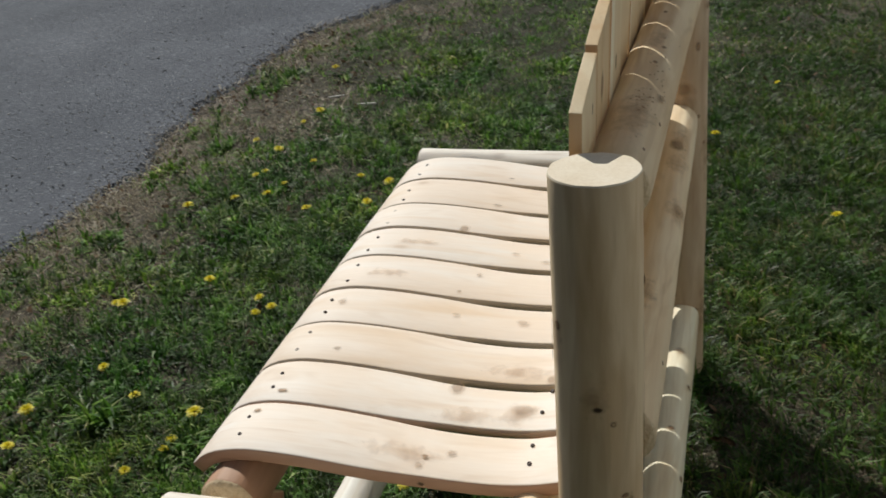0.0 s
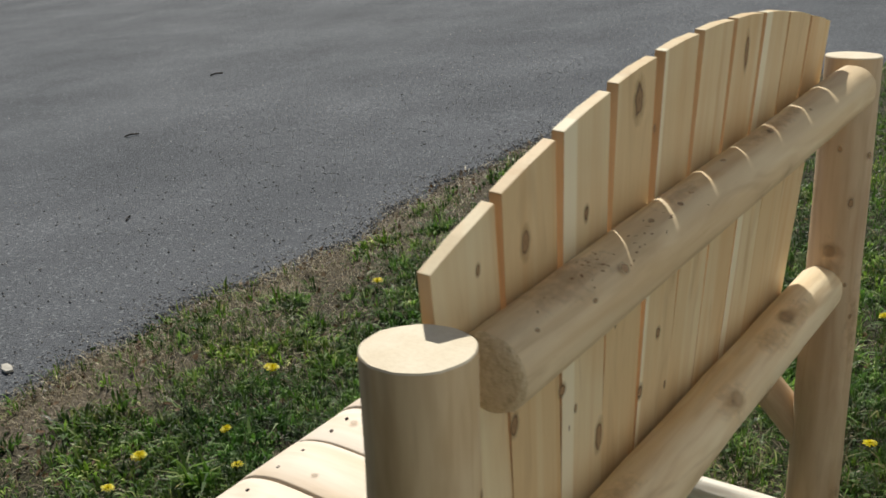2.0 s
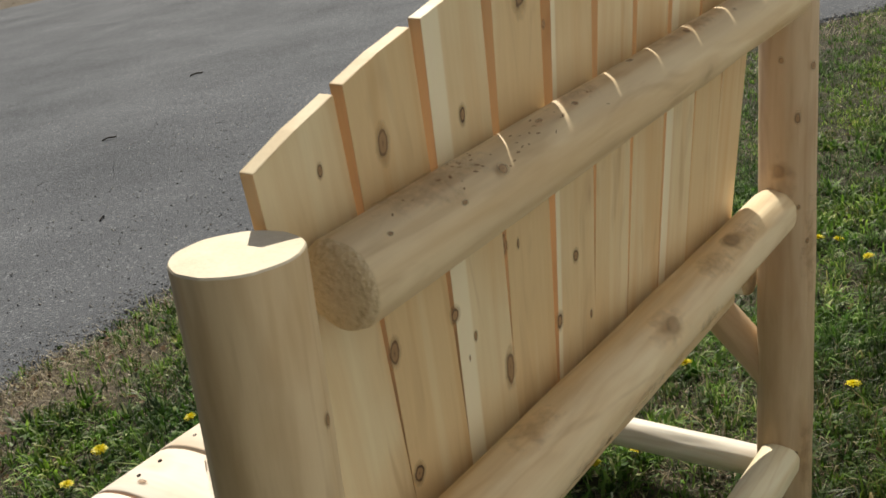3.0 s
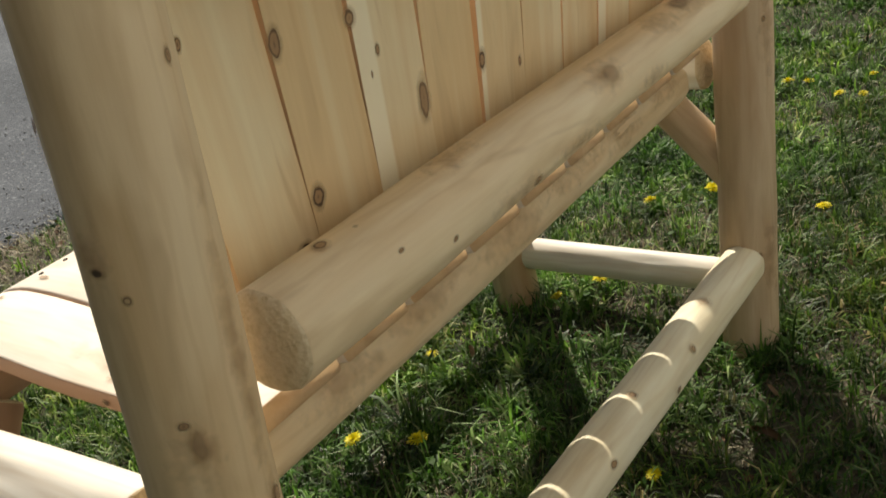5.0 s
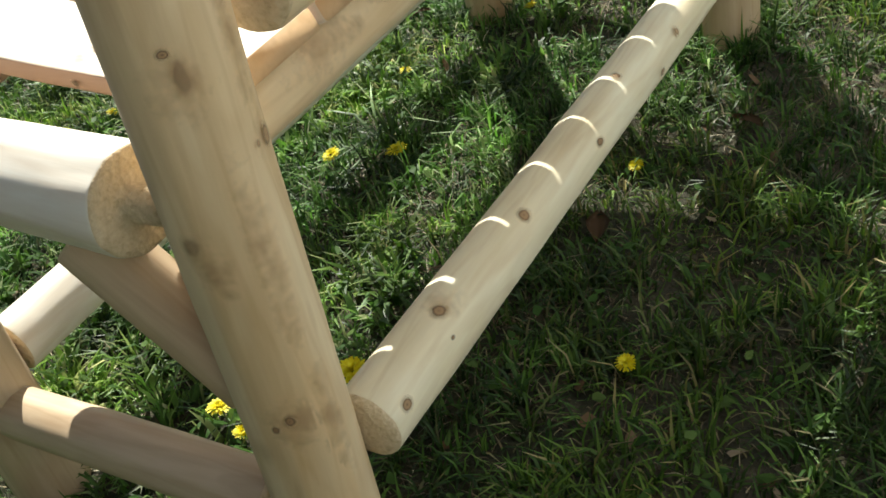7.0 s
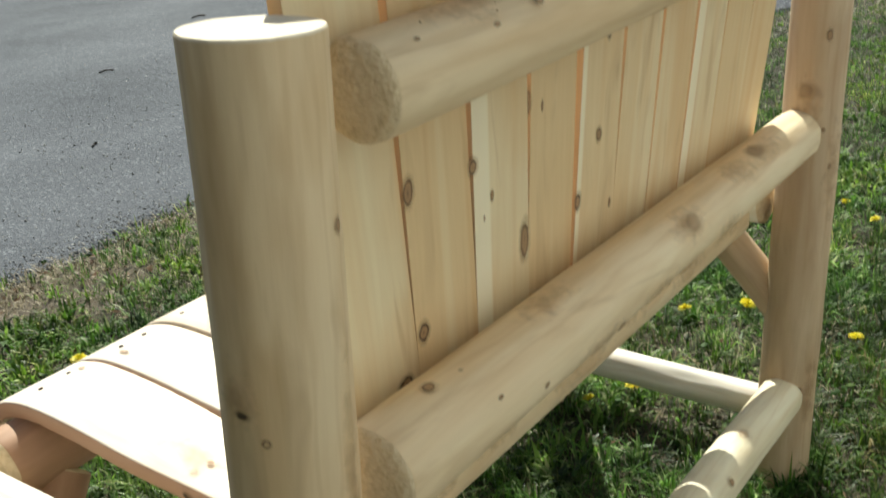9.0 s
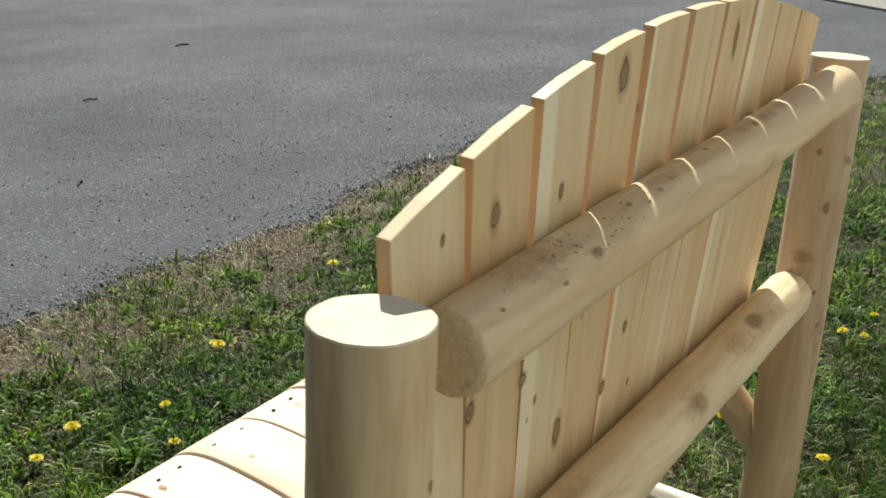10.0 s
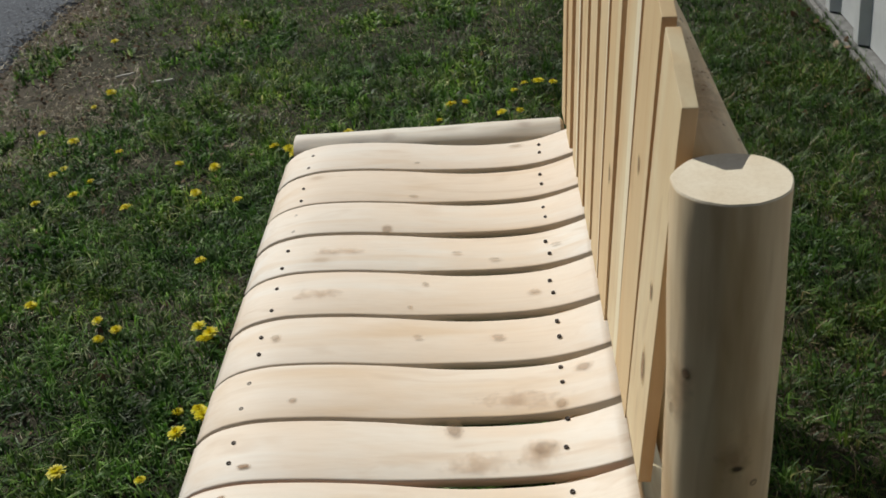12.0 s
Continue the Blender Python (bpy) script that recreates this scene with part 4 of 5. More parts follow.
def lawn_points(rs, count, x0, x1, y0, y1, keep):
    x = rs.uniform(x0, x1, count)
    y = rs.uniform(y0, y1, count)
    k = rs.uniform(0, 1, count) < keep(x, y)
    x, y = x[k], y[k]
    z = np.array([ground_height(a, b) for a, b in zip(x, y)])
    return x, y, z


def green_keep(x, y):
    d = edge_of_road(x) - y
    verge = 0.15 + 0.85 * np.clip((d - 0.20 + 0.4 * (hash_noise(x * 2, y * 2, 31) - 0.5)) / 0.58, 0, 1) ** 1.2
    patch = hash_noise(x, y, 4)
    fine = np.clip((hash_noise(x * 5.2, y * 5.2, 9) - 0.28) * 2.1, 0, 1.15)
    return verge * (d > 0.03) * np.clip(0.16 + 0.22 * np.clip((1.5 - y) * 3, 0, 1) + 1.35 * patch * (0.25 + 0.9 * fine) + 0.18 * (y < 0.0), 0.05, 1)


def dry_keep(x, y):
    d = edge_of_road(x) - y
    verge = np.clip(1.2 - d / 0.8, 0.0, 1) * np.clip((d + 0.02) / 0.08, 0, 1)
    patch = 1 - hash_noise(x, y, 4)
    return np.clip(0.07 + (0.30 + 0.75 * hash_noise(x * 3.1, y * 3.1, 52)) * 0.85 * verge + (0.42 - 0.30 * np.clip((1.6 - y) * 3, 0, 1)) * patch, 0, 1) * (d > -0.01)


def grow(name, label, rs, count, box, keep, h, w, lean, mat, curl=(0.2, 1.0)):
    x, y, z = lawn_points(rs, count, *box, keep)
    n = len(x)
    tall = hash_noise(x * 2.1, y * 2.1, 21)
    height = rs.uniform(h[0], h[1], n) * (0.55 + 0.9 * tall)
    return blades(name, label, x, y, z, height, rs.uniform(w[0], w[1], n), np.abs(rs.normal(lean[0], lean[1], n)), rs.uniform(0, 6.283, n), rs.uniform(curl[0], curl[1], n), mat)



thatch = leaf_material("brown_thatch", [(0.0, (0.075, 0.050, 0.030)), (0.6, (0.17, 0.125, 0.075)), (1.0, (0.36, 0.30, 0.20))], 0.15, 0.2)
rs = np.random.RandomState(11)


def tufts(name, label, rs, count, per, box, h, w, mat, spread=0.022, keep=green_keep):
    """Clumps of blades that lean outwards from their middle."""
    cx, cy, cz = lawn_points(rs, count, *box, keep)
    n = len(cx)
    k = rs.randint(per[0], per[1], n)
    own = np.repeat(np.arange(n), k)
    m = len(own)
    size = rs.uniform(0.5, 1.25, n)[own]
    turn = rs.uniform(0, 6.283, m)
    rad = np.abs(rs.normal(0, spread, m)) * size
    x, y = cx[own] + np.cos(turn) * rad, cy[own] + np.sin(turn) * rad
    height = rs.uniform(h[0], h[1], m) * size
    lean = np.clip(0.28 + rad / spread * 0.42 + rs.normal(0, 0.22, m), 0, 1.4)
    return blades(name, label, x, y, cz[own], height, rs.uniform(w[0], w[1], m), lean, turn + rs.normal(0, 0.7, m), rs.uniform(0.15, 1.2, m), mat)


def front_keep(x, y):
    return green_keep(x, y) * (y + 0.25 * (hash_noise(x * 3, y * 3, 41) - 0.5) > 0.05)


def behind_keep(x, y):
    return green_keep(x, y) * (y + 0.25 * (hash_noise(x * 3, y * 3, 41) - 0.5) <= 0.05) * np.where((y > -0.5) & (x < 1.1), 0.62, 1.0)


def weed_keep(x, y):
    d = edge_of_road(x) - y
    spots = np.clip((hash_noise(x * 4.1, y * 4.1, 63) - 0.55) * 4, 0, 1)
    return spots * (d > 0.10)


tufts("lawn_grass", "green grass tufts with dark gaps between them", rs, 8000, (9, 22), (-0.5, 2.7, -0.1, 2.2), (0.020, 0.060), (0.0020, 0.0050), grass_green, keep=front_keep)
tufts("lawn_grass", "green grass tufts behind the bench, darkened to deepen the shade", rs, 6000, (10, 26), (-0.7, 2.7, -0.90, 0.2), (0.020, 0.060), (0.0019, 0.0046), grass_shaded, keep=behind_keep)
tufts("lawn_grass", "green grass tufts on the further lawn", rs, 9000, (8, 16), (2.7, 8.0, -0.1, 2.2), (0.018, 0.042), (0.002, 0.0042), grass_green, 0.035, keep=front_keep)
tufts("lawn_grass", "green grass tufts along the wall, in the shade-darkened colour", rs, 6500, (8, 16), (2.7, 7.4, -0.90, 0.2), (0.018, 0.042), (0.002, 0.0042), grass_shaded, 0.035, keep=behind_keep)
tufts("lawn_grass", "green grass tufts at the near end of the lawn", rs, 7000, (7, 14), (-4.0, -0.5, -3.0, 2.2), (0.03, 0.07), (0.004, 0.008), grass_green, 0.04)
tufts("broad_weeds", "clumps of broad-leaved green weeds along the verge and lawn", rs, 4200, (7, 16), (-0.4, 3.4, 0.2, 2.15), (0.022, 0.055), (0.0050, 0.0105), grass_green, 0.030, keep=weed_keep)
grow("low_grass", "thin short grass between the tufts", rs, 130000, (-0.5, 3.6, -0.1, 2.2), front_keep, (0.010, 0.026), (0.0014, 0.0030), (0.6, 0.4), grass_green)
grow("low_grass", "thin short grass behind the bench, darkened to deepen the shade", rs, 80000, (-0.7, 3.6, -0.90, 0.2), behind_keep, (0.010, 0.026), (0.0014, 0.0030), (0.6, 0.4), grass_shaded)
grow("dry_grass", "dead straw-coloured grass lying flat among the green", rs, 125000, (-0.5, 2.7, -0.98, 2.25), dry_keep, (0.016, 0.046), (0.0012, 0.0028), (1.25, 0.22), grass_dry, (0.0, 0.35))
grow("dry_grass", "brown thatch showing through thin grass under the bench", rs, 30000, (-0.3, 1.6, -0.75, 0.45), lambda x, y: 0.25 + 0.6 * (hash_noise(x * 3, y * 3, 88) > 0.45), (0.012, 0.038), (0.0011, 0.0024), (1.3, 0.2), thatch, (0.0, 0.4))
grow("dry_grass", "dead straw-coloured grass along the road verge", rs, 30000, (2.7, 8.0, -0.98, 2.25), dry_keep, (0.02, 0.06), (0.002, 0.0045), (1.2, 0.25), grass_dry, (0.0, 0.35))

# taller tufts left by the mower: round the feet of the bench and on the lawn
for label, x, y, d, count, mat, tall, wide in (("grass grown up round the foot of a bench post", 0.985, 0.012, 0.085, 34, grass_shaded, (0.03, 0.075), (0.002, 0.0042)), ("grass grown up round the foot of a bench leg", 1.052, 0.485, 0.08, 30, grass_green, (0.03, 0.07), (0.002, 0.0042)),
                                               ("upright bright green grass clump under the bench", 0.632, 0.424, 0.022, 4, grass_green, (0.07, 0.12), (0.003, 0.0055)), ("broad-leaved green clump on the lawn", 0.705, 1.284, 0.035, 5, grass_green, (0.05, 0.10), (0.006, 0.012))):
    tufts("grass_clump", label, rs, count, (14, 24), (x - d, x + d, y - d, y + d), tall, wide, mat, 0.014, keep=lambda a, b: np.ones_like(a))

# small round weed leaves low in the grass
weed_green = leaf_material("weed_leaf", [(0.0, (0.03, 0.07, 0.015)), (0.6, (0.06, 0.12, 0.03)), (1.0, (0.11, 0.17, 0.05))], 0.25, 0.06)
dead_brown = leaf_material("dead_leaf", [(0.0, (0.09, 0.05, 0.028)), (0.6, (0.19, 0.12, 0.07)), (1.0, (0.33, 0.26, 0.18))], 0.1, 0.05)


def scattered_leaves(name, label, rs, count, box, keep, size, mat, flat, lift):
    x, y, z = lawn_points(rs, count, *box, keep)
    n = len(x)
    a = rs.uniform(0, 6.283, n)
    r = rs.uniform(size[0], size[1], n)
    tilt = rs.normal(0, flat, (n, 2))
    ring = np.array([(1.0, 0.0), (0.55, 0.52), (-0.35, 0.60), (-0.95, 0.12), (-0.5, -0.58), (0.45, -0.5)])
    ca, sa = np.cos(a)[:, None], np.sin(a)[:, None]
    jx = ring[None, :, 0] * rs.uniform(0.75, 1.2, (n, 6)) * r[:, None]
    jy = ring[None, :, 1] * rs.uniform(0.6, 1.1, (n, 6)) * r[:, None]
    v = np.empty((n, 6, 3), np.float32)
    v[:, :, 0] = x[:, None] + jx * ca - jy * sa
    v[:, :, 1] = y[:, None] + jx * sa + jy * ca
    v[:, :, 2] = (z + rs.uniform(lift[0], lift[1], n))[:, None] + jx * tilt[:, :1] + jy * tilt[:, 1:] + rs.normal(0, 0.0012, (n, 6))
    me = bpy.data.meshes.new(name)
    faces = [(6 * i, 6 * i + 1, 6 * i + 2, 6 * i + 3) for i in range(n)] + [(6 * i, 6 * i + 3, 6 * i + 4, 6 * i + 5) for i in range(n)]
    me.from_pydata(v.reshape(-1, 3).tolist(), [], faces)
    me.materials.append(mat)
    return tagged(new(name, me), label, "leaves", kind="stuff")


scattered_leaves("weed_leaves", "small round green weed leaves low in the grass", rs, 10000, (-0.5, 3.2, -0.90, 2.15), green_keep, (0.004, 0.011), weed_green, 0.35, (0.008, 0.028))
scattered_leaves("leaf_litter", "crumbled brown leaf litter on bare soil", rs, 8000, (-0.5, 4.2, -0.95, 2.25), dry_keep, (0.004, 0.013), dead_brown, 0.5, (0.003, 0.014))

# gravel along the broken asphalt edge
gravel_grey = leaf_material("gravel", [(0.0, (0.07, 0.07, 0.072)), (0.55, (0.22, 0.215, 0.21)), (0.85, (0.36, 0.35, 0.33)), (1.0, (0.60, 0.59, 0.56))], 0.0, 0.2)


def gravel(name, label, rs, count, draw, size):
    verts, faces = [], []
    for i in range(count):
        x, y, z = draw()
        r = rs.uniform(*size)
        o = len(verts)
        k = rs.uniform(0.6, 1.25, 8)
        a = rs.uniform(0, 6.28)
        for j in range(5):
            t = a + j * 1.2566
            verts.append((x + r * k[j] * math.cos(t), y + r * k[j] * math.sin(t), z - 0.2 * r))
        for j in range(3):
            t = a + 0.5 + j * 2.094
            verts.append((x + r * 0.55 * k[5 + j] * math.cos(t), y + r * 0.55 * k[5 + j] * math.sin(t), z + r * rs.uniform(0.45, 0.8)))
        faces += [(o + 5, o + 6, o + 7), (o, o + 1, o + 5), (o + 1, o + 6, o + 5), (o + 1, o + 2, o + 6), (o + 2, o + 3, o + 6), (o + 3, o + 7, o + 6), (o + 3, o + 4, o + 7), (o + 4, o, o + 7), (o, o + 5, o + 7)]
    me = bpy.data.meshes.new(name)
    me.from_pydata(verts, [], faces)
    me.materials.append(gravel_grey)
    return tagged(new(name, me), label, "gravel", kind="stuff")


def edge_stone():
    x = rs.uniform(-0.3, 6.0)
    d = rs.normal(0.02, 0.06) if rs.uniform() < 0.6 else abs(rs.normal(0, 0.25)) - 0.08
    return x, road_edge(x) + d, 0.004


gravel("gravel", "loose grey stones along the crumbling asphalt edge", rs, 5200, edge_stone, (0.002, 0.0065))
gravel("road_grit", "scattered pale grit on the asphalt", rs, 3600, lambda: (rs.uniform(0.2, 8.0), 2.2 + abs(rs.normal(0, 1.8)), 0.010), (0.002, 0.0055))

# ---- dandelions ----
petal_yellow = leaf_material("dandelion_petal", [(0.0, (0.76, 0.60, 0.008)), (0.5, (0.84, 0.74, 0.012)), (1.0, (0.88, 0.82, 0.04))], 0.3)
stem_green = plain_material("dandelion_stem", (0.16, 0.22, 0.07), 0.6)


def dandelion(seed, open_=1.0):
    rng = random.Random(seed)
    root = new("dandelion")
    top = Vector((rng.uniform(-0.008, 0.008), rng.uniform(-0.008, 0.008), 0.040))
    bm = bmesh.new()
    rings = []
    for i in range(5):
        u = i / 4
        c = top * u * u + Vector((0, 0, top.z * (u - u * u)))
        rings.append([bm.verts.new(c + Vector((0.0016 * math.cos(k * 1.0472), 0.0016 * math.sin(k * 1.0472), 0))) for k in range(6)])
    for a, b in zip(rings, rings[1:]):
        for k in range(6):
            bm.faces.new((a[k], a[(k + 1) % 6], b[(k + 1) % 6], b[k]))
    part("stem", bm, stem_green, root)
    bm = bmesh.new()
    for ring_, count, r, lift in ((0, 26, 0.0185, 0.10), (1, 24, 0.0160, 0.45), (2, 20, 0.0120, 0.85), (3, 14, 0.0075, 1.2)):
        for k in range(count):
            t = 6.2832 * (k + 0.4 * ring_) / count + rng.uniform(-0.08, 0.08)
            rr = r * rng.uniform(0.85, 1.1)
            lf = lift * (2 - open_) + rng.uniform(-0.12, 0.12)
            d = Vector((math.cos(t) * math.cos(lf), math.sin(t) * math.cos(lf), math.sin(lf)))
            s = Vector((-math.sin(t), math.cos(t), 0)) * 0.0016
            p0 = top + Vector((0, 0, 0.0015)) + d * 0.002
            q = top + d * rr + Vector((0, 0, 0.0008))
            m = (p0 + q) / 2 + Vector((0, 0, 0.0018))
            v = [bm.verts.new(c) for c in (p0 - s * 0.5, p0 + s * 0.5, m + s, q + s * 0.8, q - s * 0.8, m - s)]
            bm.faces.new((v[0], v[1], v[2], v[5])), bm.faces.new((v[5], v[2], v[3], v[4]))
    part("flower_head", bm, petal_yellow, root, "yellow dandelion flower head")
    bm = bmesh.new()
    cup = []
    for r, z in ((0.0016, -0.006), (0.0055, -0.003), (0.0065, 0.0015), (0.003, 0.003)):
        cup.append([bm.verts.new(top + Vector((r * math.cos(k * 0.7854), r * math.sin(k * 0.7854), z))) for k in range(8)])
    for a, b in zip(cup, cup[1:]):
        for k in range(8):
            bm.faces.new((a[k], a[(k + 1) % 8], b[(k + 1) % 8], b[k]))
    part("calyx", bm, stem_green, root)
    for k in range(rng.randint(3, 5)):
        t = rng.uniform(0, 6.28)
        length = rng.uniform(0.035, 0.07)
        bm = bmesh.new()
        d, s = Vector((math.cos(t), math.sin(t), 0)), Vector((-math.sin(t), math.cos(t), 0))
        left, right = [], []
        for i in range(9):
            u = i / 8
            w = 0.0085 * math.sin(math.pi * min(1.0, 0.08 + u * 0.95)) * (1.0 if i % 2 else 0.55)
            c = d * length * u + Vector((0, 0, 0.006 + 0.022 * math.sin(2.4 * u) - 0.012 * u))
            left.append(bm.verts.new(c + s * w + Vector((0, 0, 0.002))))
            right.append(bm.verts.new(c - s * w + Vector((0, 0, 0.002))))
        for i in range(8):
            bm.faces.new((left[i], left[i + 1], right[i + 1], right[i]))
        part("leaf", bm, weed_green, root)
    return tagged(root, "yellow dandelion in bloom standing in the grass", "flower", "dandelions in the lawn")


kinds = [dandelion(1), dandelion(2), dandelion(3, 0.75)]
NEAR_LAWN = [(0.579, 0.378), (0.817, 0.532), (0.268, -0.112), (0.632, 0.019), (0.062, 0.322), (0.043, 0.280), (0.608, 1.078), (0.549, 0.493), (0.156, 0.186), (1.031, 0.376), (1.072, 0.325), (1.455, 0.377),
             (1.530, 0.278), (1.472, 0.042), (2.243, 0.336), (2.167, 0.173), (2.179, 0.142), (2.327, 0.146), (2.360, 0.105), (2.332, 0.064), (2.336, 0.030), (2.828, -0.165), (1.730, -0.333), (2.279, 0.305), (2.160, 0.371)]
FRONT_LAWN = [(2.396, 1.688), (1.872, 1.512), (1.325, 1.338), (0.648, 1.064), (0.541, 1.126), (1.845, 1.036), (0.782, 1.248), (1.186, 1.518), (1.170, 1.112), (2.040, 1.143), (1.990, 1.012), (3.200, 1.690),
              (2.279, 1.550), (1.896, 1.406), (0.701, 0.876), (0.726, 1.059), (0.897, 0.867), (0.891, 0.820), (0.856, 0.814), (0.817, 0.829), (0.880, 0.795), (1.170, 0.866), (1.159, 0.838), (1.111, 0.850),
              (2.043, 0.817), (2.078, 0.853), (2.015, 0.780), (2.130, 0.634), (1.472, 0.938), (1.791, 0.916), (1.789, 1.219), (2.064, 1.528), (1.995, 1.393), (2.164, 1.365), (1.797, 1.654), (2.100, 1.509),
              (1.206, 1.552), (1.197, 1.075), (0.691, 1.468), (0.560, 1.444), (0.902, 1.393), (2.568, 1.568), (2.639, 1.520), (1.251, 1.130), (3.737, 0.351)]
rng = random.Random(77)
for n, (x, y) in enumerate(NEAR_LAWN + FRONT_LAWN):
    s = rng.uniform(0.62, 1.08)
    m = pose(x, y, ground_height(x, y) - 0.006, rng.uniform(-14, 14), rng.uniform(-14, 14), rng.uniform(0, 360)) @ Matrix.Diagonal((s, s, s, 1))
    if n < 3:
        kinds[n].matrix_world = m
    else:
        made = copy_thing(kinds[n % 3], m)
        made.matrix_world = m


# ---- small litter ----
def curled_leaf(x, y, length, turn, mat, label, width=0.5):
    bm = bmesh.new()
    rng = random.Random(int(x * 1000))
    rows = []
    for i in range(8):
        u = i / 7
        w = length * width * math.sin(math.pi * min(0.97, 0.06 + u * 0.92)) * rng.uniform(0.75, 1.1)
        rows.append([bm.verts.new((length * (u - 0.5), k * w * 0.5, 0.004 + 0.10 * length * abs(k) ** 1.5 + 0.05 * length * math.sin(5 * u))) for k in (-1, -0.5, 0, 0.5, 1)])
    for a, b in zip(rows, rows[1:]):
        for k in range(4):
            bm.faces.new((a[k], b[k], b[k + 1], a[k + 1]))
    bmesh.ops.solidify(bm, geom=bm.faces[:], thickness=0.0008)
    ob = part("dead_leaf", bm, mat, None, "", pose(x, y, ground_height(x, y) + 0.012, 6, -4, turn))
    return tagged(ob, label, "leaf")


curled_leaf(0.490, 0.023, 0.062, 20, dead_brown, "curled brown dead leaf lying in shaded grass")
curled_leaf(0.760, -0.085, 0.050, 70, dead_brown, "grey-brown withered leaf lying in grass")
curled_leaf(1.02, 0.62, 0.045, 130, dead_brown, "brown dead leaf lying in the lawn")
curled_leaf(2.30, -0.62, 0.07, 40, dead_brown, "brown dead leaf lying near the wall")
curled_leaf(2.05, -0.80, 0.08, 100, dead_brown, "large brown dead leaf by the footing")
pale_wood = plain_material("bleached_wood", (0.46, 0.44, 0.39), 0.7)


def chip(x, y, z, l, w, turn, label):
    bm = bmesh.new()
    outline = [(-0.5, -0.4), (0.1, -0.5), (0.5, -0.25), (0.45, 0.3), (-0.1, 0.5), (-0.48, 0.25)]
    low = [bm.verts.new((a * l, b * w, 0)) for a, b in outline]
    high = [bm.verts.new((a * l * 0.94, b * w * 0.9, 0.006)) for a, b in outline]
    bm.faces.new(list(reversed(low))), bm.faces.new(high)
    for k in range(6):
        bm.faces.new((low[k], low[(k + 1) % 6], high[(k + 1) % 6], high[k]))
    tagged(part("wood_chip", bm, pale_wood, None, "", pose(x, y, z, 4, 3, turn), smooth=False), label, "wood chip")


chip(0.874, 2.314, 0.008, 0.078, 0.032, 68, "pale splinter of wood lying on the asphalt")
chip(2.739, 1.372, 0.020, 0.090, 0.014, 84, "bleached wood chip lying on the bare lawn")
chip(2.840, 1.539, 0.020, 0.070, 0.013, 97, "small bleached wood chip lying on the lawn")


def twig(points, r, label):
    bm = bmesh.new()
    rings = []
    for i, p in enumerate(points):
        rings.append([bm.verts.new(Vector(p) + Vector((r * math.cos(k * 1.2566), r * 0.7 * math.cos(k * 1.2566 + 1), r * math.sin(k * 1.2566)))) for k in range(5)])
    for a, b in zip(rings, rings[1:]):
        for k in range(5):
            bm.faces.new((a[k], a[(k + 1) % 5], b[(k + 1) % 5], b[k]))
    bm.faces.new(rings[0]), bm.faces.new(list(reversed(rings[-1])))
    tagged(part("twig", bm, plain_material("dark_twig", (0.035, 0.028, 0.022), 0.8)), label, "twig")


twig([(3.00, 4.460, 0.016), (3.03, 4.447, 0.022), (3.07, 4.430, 0.016)], 0.005, "short dark twig lying on the road")
twig([(1.97, 3.145, 0.014), (1.995, 3.165, 0.016), (2.01, 3.170, 0.014)], 0.006, "tiny dark twig lying on the road")

twig([(4.48, 5.38, 0.016), (4.53, 5.37, 0.022), (4.57, 5.35, 0.016)], 0.006, "small dark twig lying on the road")

# a plain dark slab added unseen behind the camera to block sky light from -x
bm = bmesh.new()
bmesh.ops.create_cube(bm, size=1.0, matrix=pose(-1.9, 0.2, 1.6) @ Matrix.Diagonal((0.1, 3.4, 3.3, 1)))
tagged(part("sky_blocker_west", bm, plain_material("dark_blocker", (0.045, 0.040, 0.034), 0.85), smooth=False), "unseen dark slab added to block sky light from the west", "wall", kind="structure")

# ---- across the road ----
bm = bmesh.new()
slab = [bm.verts.new(c) for c in ((8.05, 1.35, 0.03), (9.7, 3.6, 0.03), (13.5, 1.0, 0.03), (11.2, -2.0, 0.03))]
under = [bm.verts.new((v.co.x, v.co.y, -0.05)) for v in slab]
bm.faces.new(list(reversed(slab)))
for k in range(4):
    bm.faces.new((slab[k], slab[(k + 1) % 4], under[(k + 1) % 4], under[k]))
bmesh.ops.recalc_face_normals(bm, faces=bm.faces)
tagged(part("pavement", bm, plain_material("pale_concrete", (0.32, 0.315, 0.30), 0.9), smooth=False), "pale concrete pavement slab beyond the road", "pavement", kind="structure")


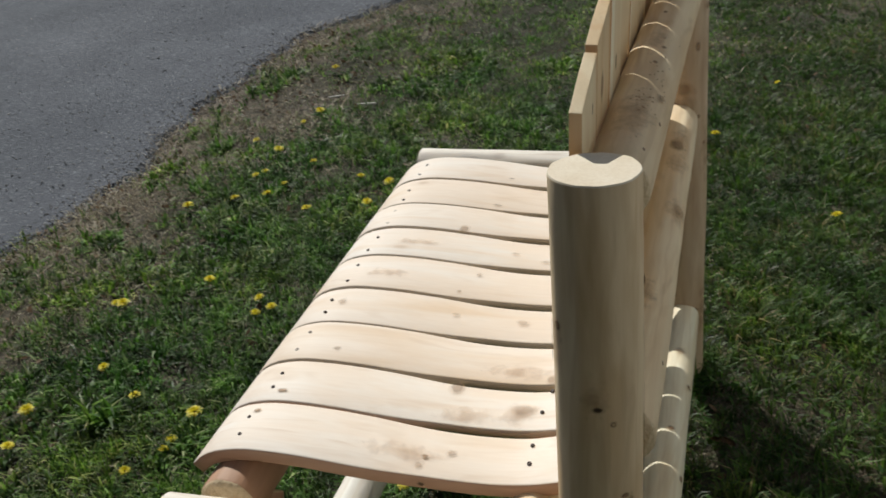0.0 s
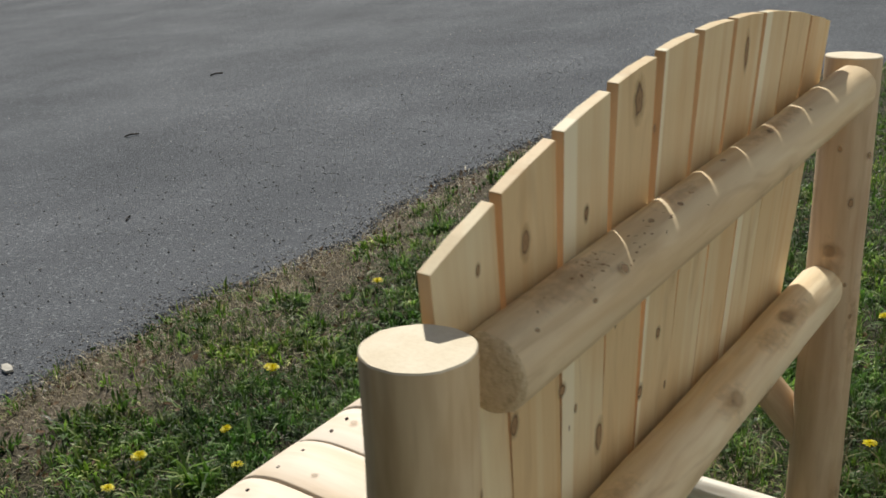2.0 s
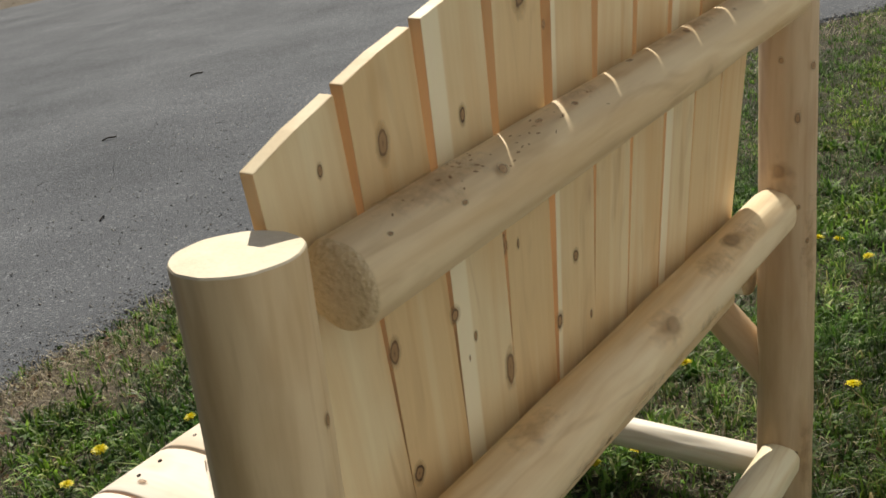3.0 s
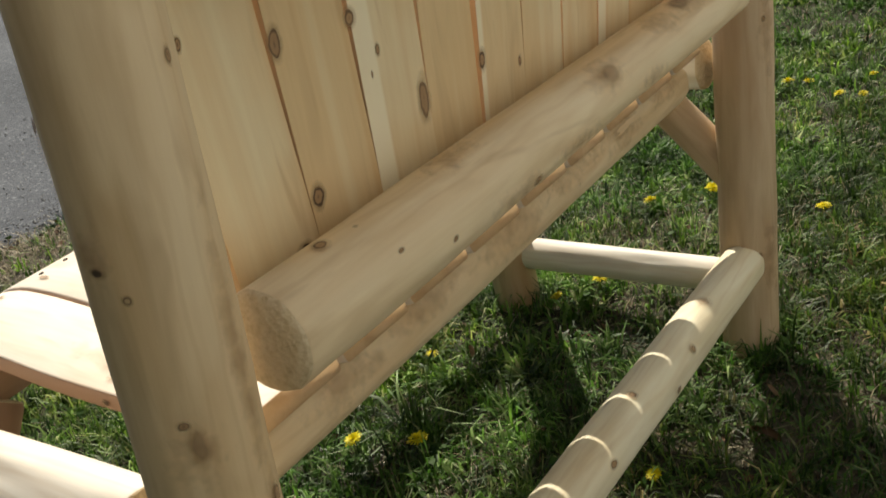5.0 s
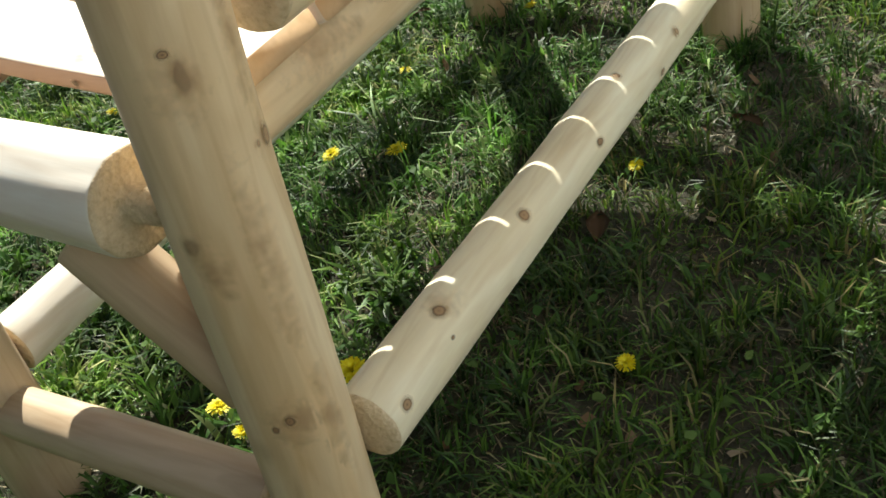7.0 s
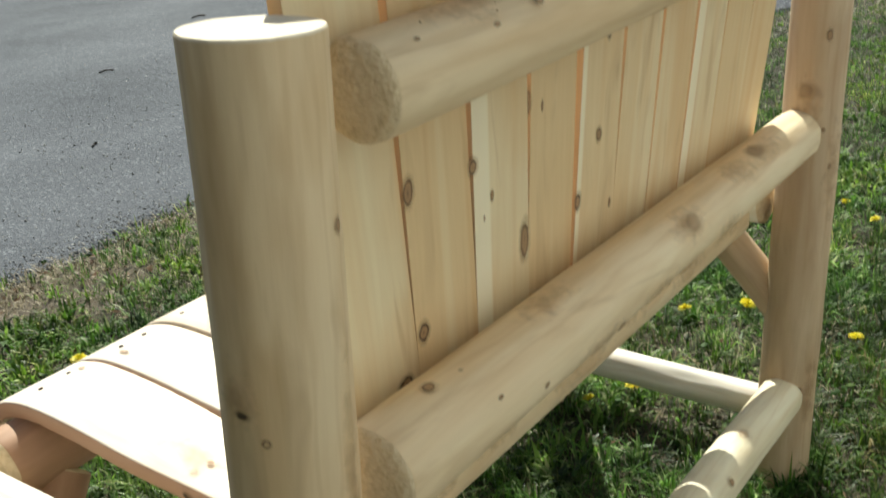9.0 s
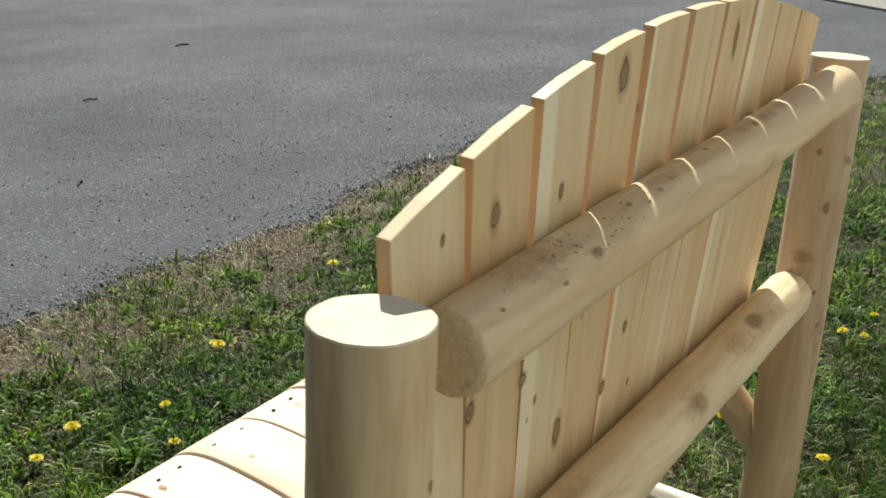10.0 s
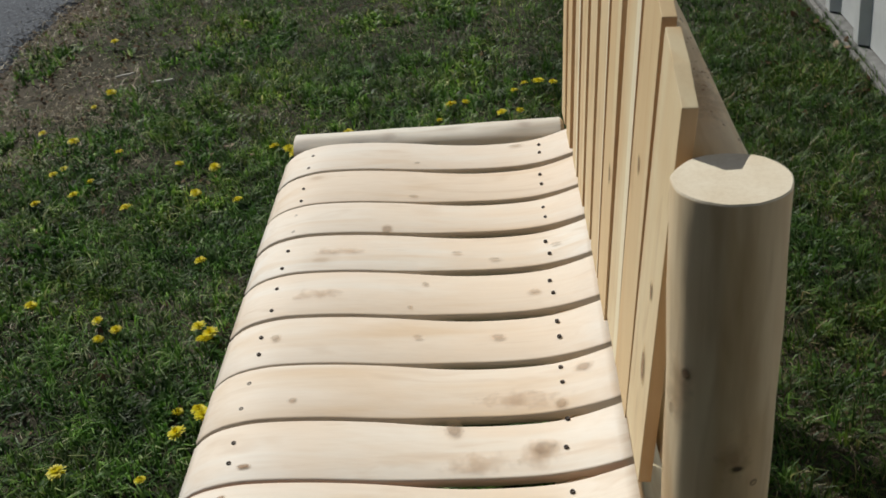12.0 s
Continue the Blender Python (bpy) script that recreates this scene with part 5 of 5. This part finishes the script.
def parked_car(m):
    """A dark car seen from its side; local x runs to the front."""
    car = new("car")
    paint = plain_material("black_car_paint", (0.012, 0.012, 0.014), 0.3)
    rubber = plain_material("tyre_rubber", (0.018, 0.018, 0.018), 0.85)
    steel = plain_material("dark_rim", (0.04, 0.04, 0.042), 0.5, 0.3)
    glass = plain_material("dark_glass", (0.02, 0.022, 0.025), 0.1)
    side = [(-2.1, 0.30), (-1.75, 0.22), (-1.72, 0.45), (-1.45, 0.68), (-1.15, 0.45), (-1.12, 0.22), (1.02, 0.22), (1.05, 0.45), (1.35, 0.68), (1.65, 0.45), (1.68, 0.22), (2.0, 0.24), (2.12, 0.34), (2.12, 0.62), (1.95, 0.78), (1.05, 0.92), (-1.75, 0.98), (-2.1, 0.86)]
    bm = bmesh.new()
    rows = [[bm.verts.new((x, y, z if abs(y) < 0.8 else z * 0.985)) for x, z in side] for y in (-0.85, -0.78, 0.78, 0.85)]
    n = len(side)
    for a, b in zip(rows, rows[1:]):
        for k in range(n):
            bm.faces.new((a[k], a[(k + 1) % n], b[(k + 1) % n], b[k]))
    bm.faces.new(list(reversed(rows[0]))), bm.faces.new(rows[-1])
    bmesh.ops.recalc_face_normals(bm, faces=bm.faces)
    part("body", bm, paint, car, smooth=False)
    bm = bmesh.new()
    roof = [(-1.6, 0.96), (-1.1, 1.38), (0.2, 1.42), (1.0, 0.92)]
    rows = [[bm.verts.new((x, y * (1.0 if z < 1.1 else 0.8), z)) for x, z in roof] for y in (-0.8, 0.8)]
    for k in range(4):
        bm.faces.new((rows[0][k], rows[0][(k + 1) % 4], rows[1][(k + 1) % 4], rows[1][k]))
    bm.faces.new(list(reversed(rows[0]))), bm.faces.new(rows[1])
    bmesh.ops.recalc_face_normals(bm, faces=bm.faces)
    part("cabin", bm, glass, car, "dark glass cabin", smooth=False)
    for x in (-1.43, 1.36):
        for y in (-0.76, 0.76):
            hub = tagged(new("wheel"), "black tyre on a dark rim")
            hub.parent = car
            hub.matrix_world = pose(x, y, 0.31, 90, 0, 0)
            for name, outline, mat in (("tyre", [(0.20, -0.10), (0.29, -0.10), (0.315, -0.07), (0.315, 0.07), (0.29, 0.10), (0.20, 0.10)], rubber), ("rim", [(0.02, -0.05), (0.20, -0.09), (0.20, 0.09), (0.02, 0.05)], steel)):
                bm = bmesh.new()
                loops = [[bm.verts.new((q[0] * math.cos(k * math.pi / 14), q[0] * math.sin(k * math.pi / 14), q[1])) for q in outline] for k in range(28)]
                for k in range(28):
                    a, b = loops[k], loops[(k + 1) % 28]
                    for i in range(len(outline)):
                        i2 = (i + 1) % len(outline)
                        bm.faces.new((a[i], b[i], b[i2], a[i2]))
                bmesh.ops.recalc_face_normals(bm, faces=bm.faces)
                ob = part(name, bm, mat)
                ob.parent = hub
    car.matrix_world = m
    tagged(car, "black car parked on the far verge", "car")


parked_car(pose(9.9, 20.0, -0.01, 0, 0, -30))
rs = np.random.RandomState(4)
scattered_leaves("leaf_litter", "pale dry leaves on the far verge", rs, 700, (5.0, 16.0, 15.5, 20.0), lambda x, y: np.clip(1.3 - (y - 15.5) / 4.0, 0, 1), (0.02, 0.05), dead_brown, 0.1, (0.005, 0.03))
scattered_leaves("leaf_litter", "brown dead leaves gathered along the wall's foot", rs, 420, (1.2, 5.5, -0.94, -0.6), lambda x, y: np.clip((-0.5 - y) / 0.4, 0, 1) ** 2, (0.007, 0.018), dead_brown, 0.6, (0.006, 0.025))
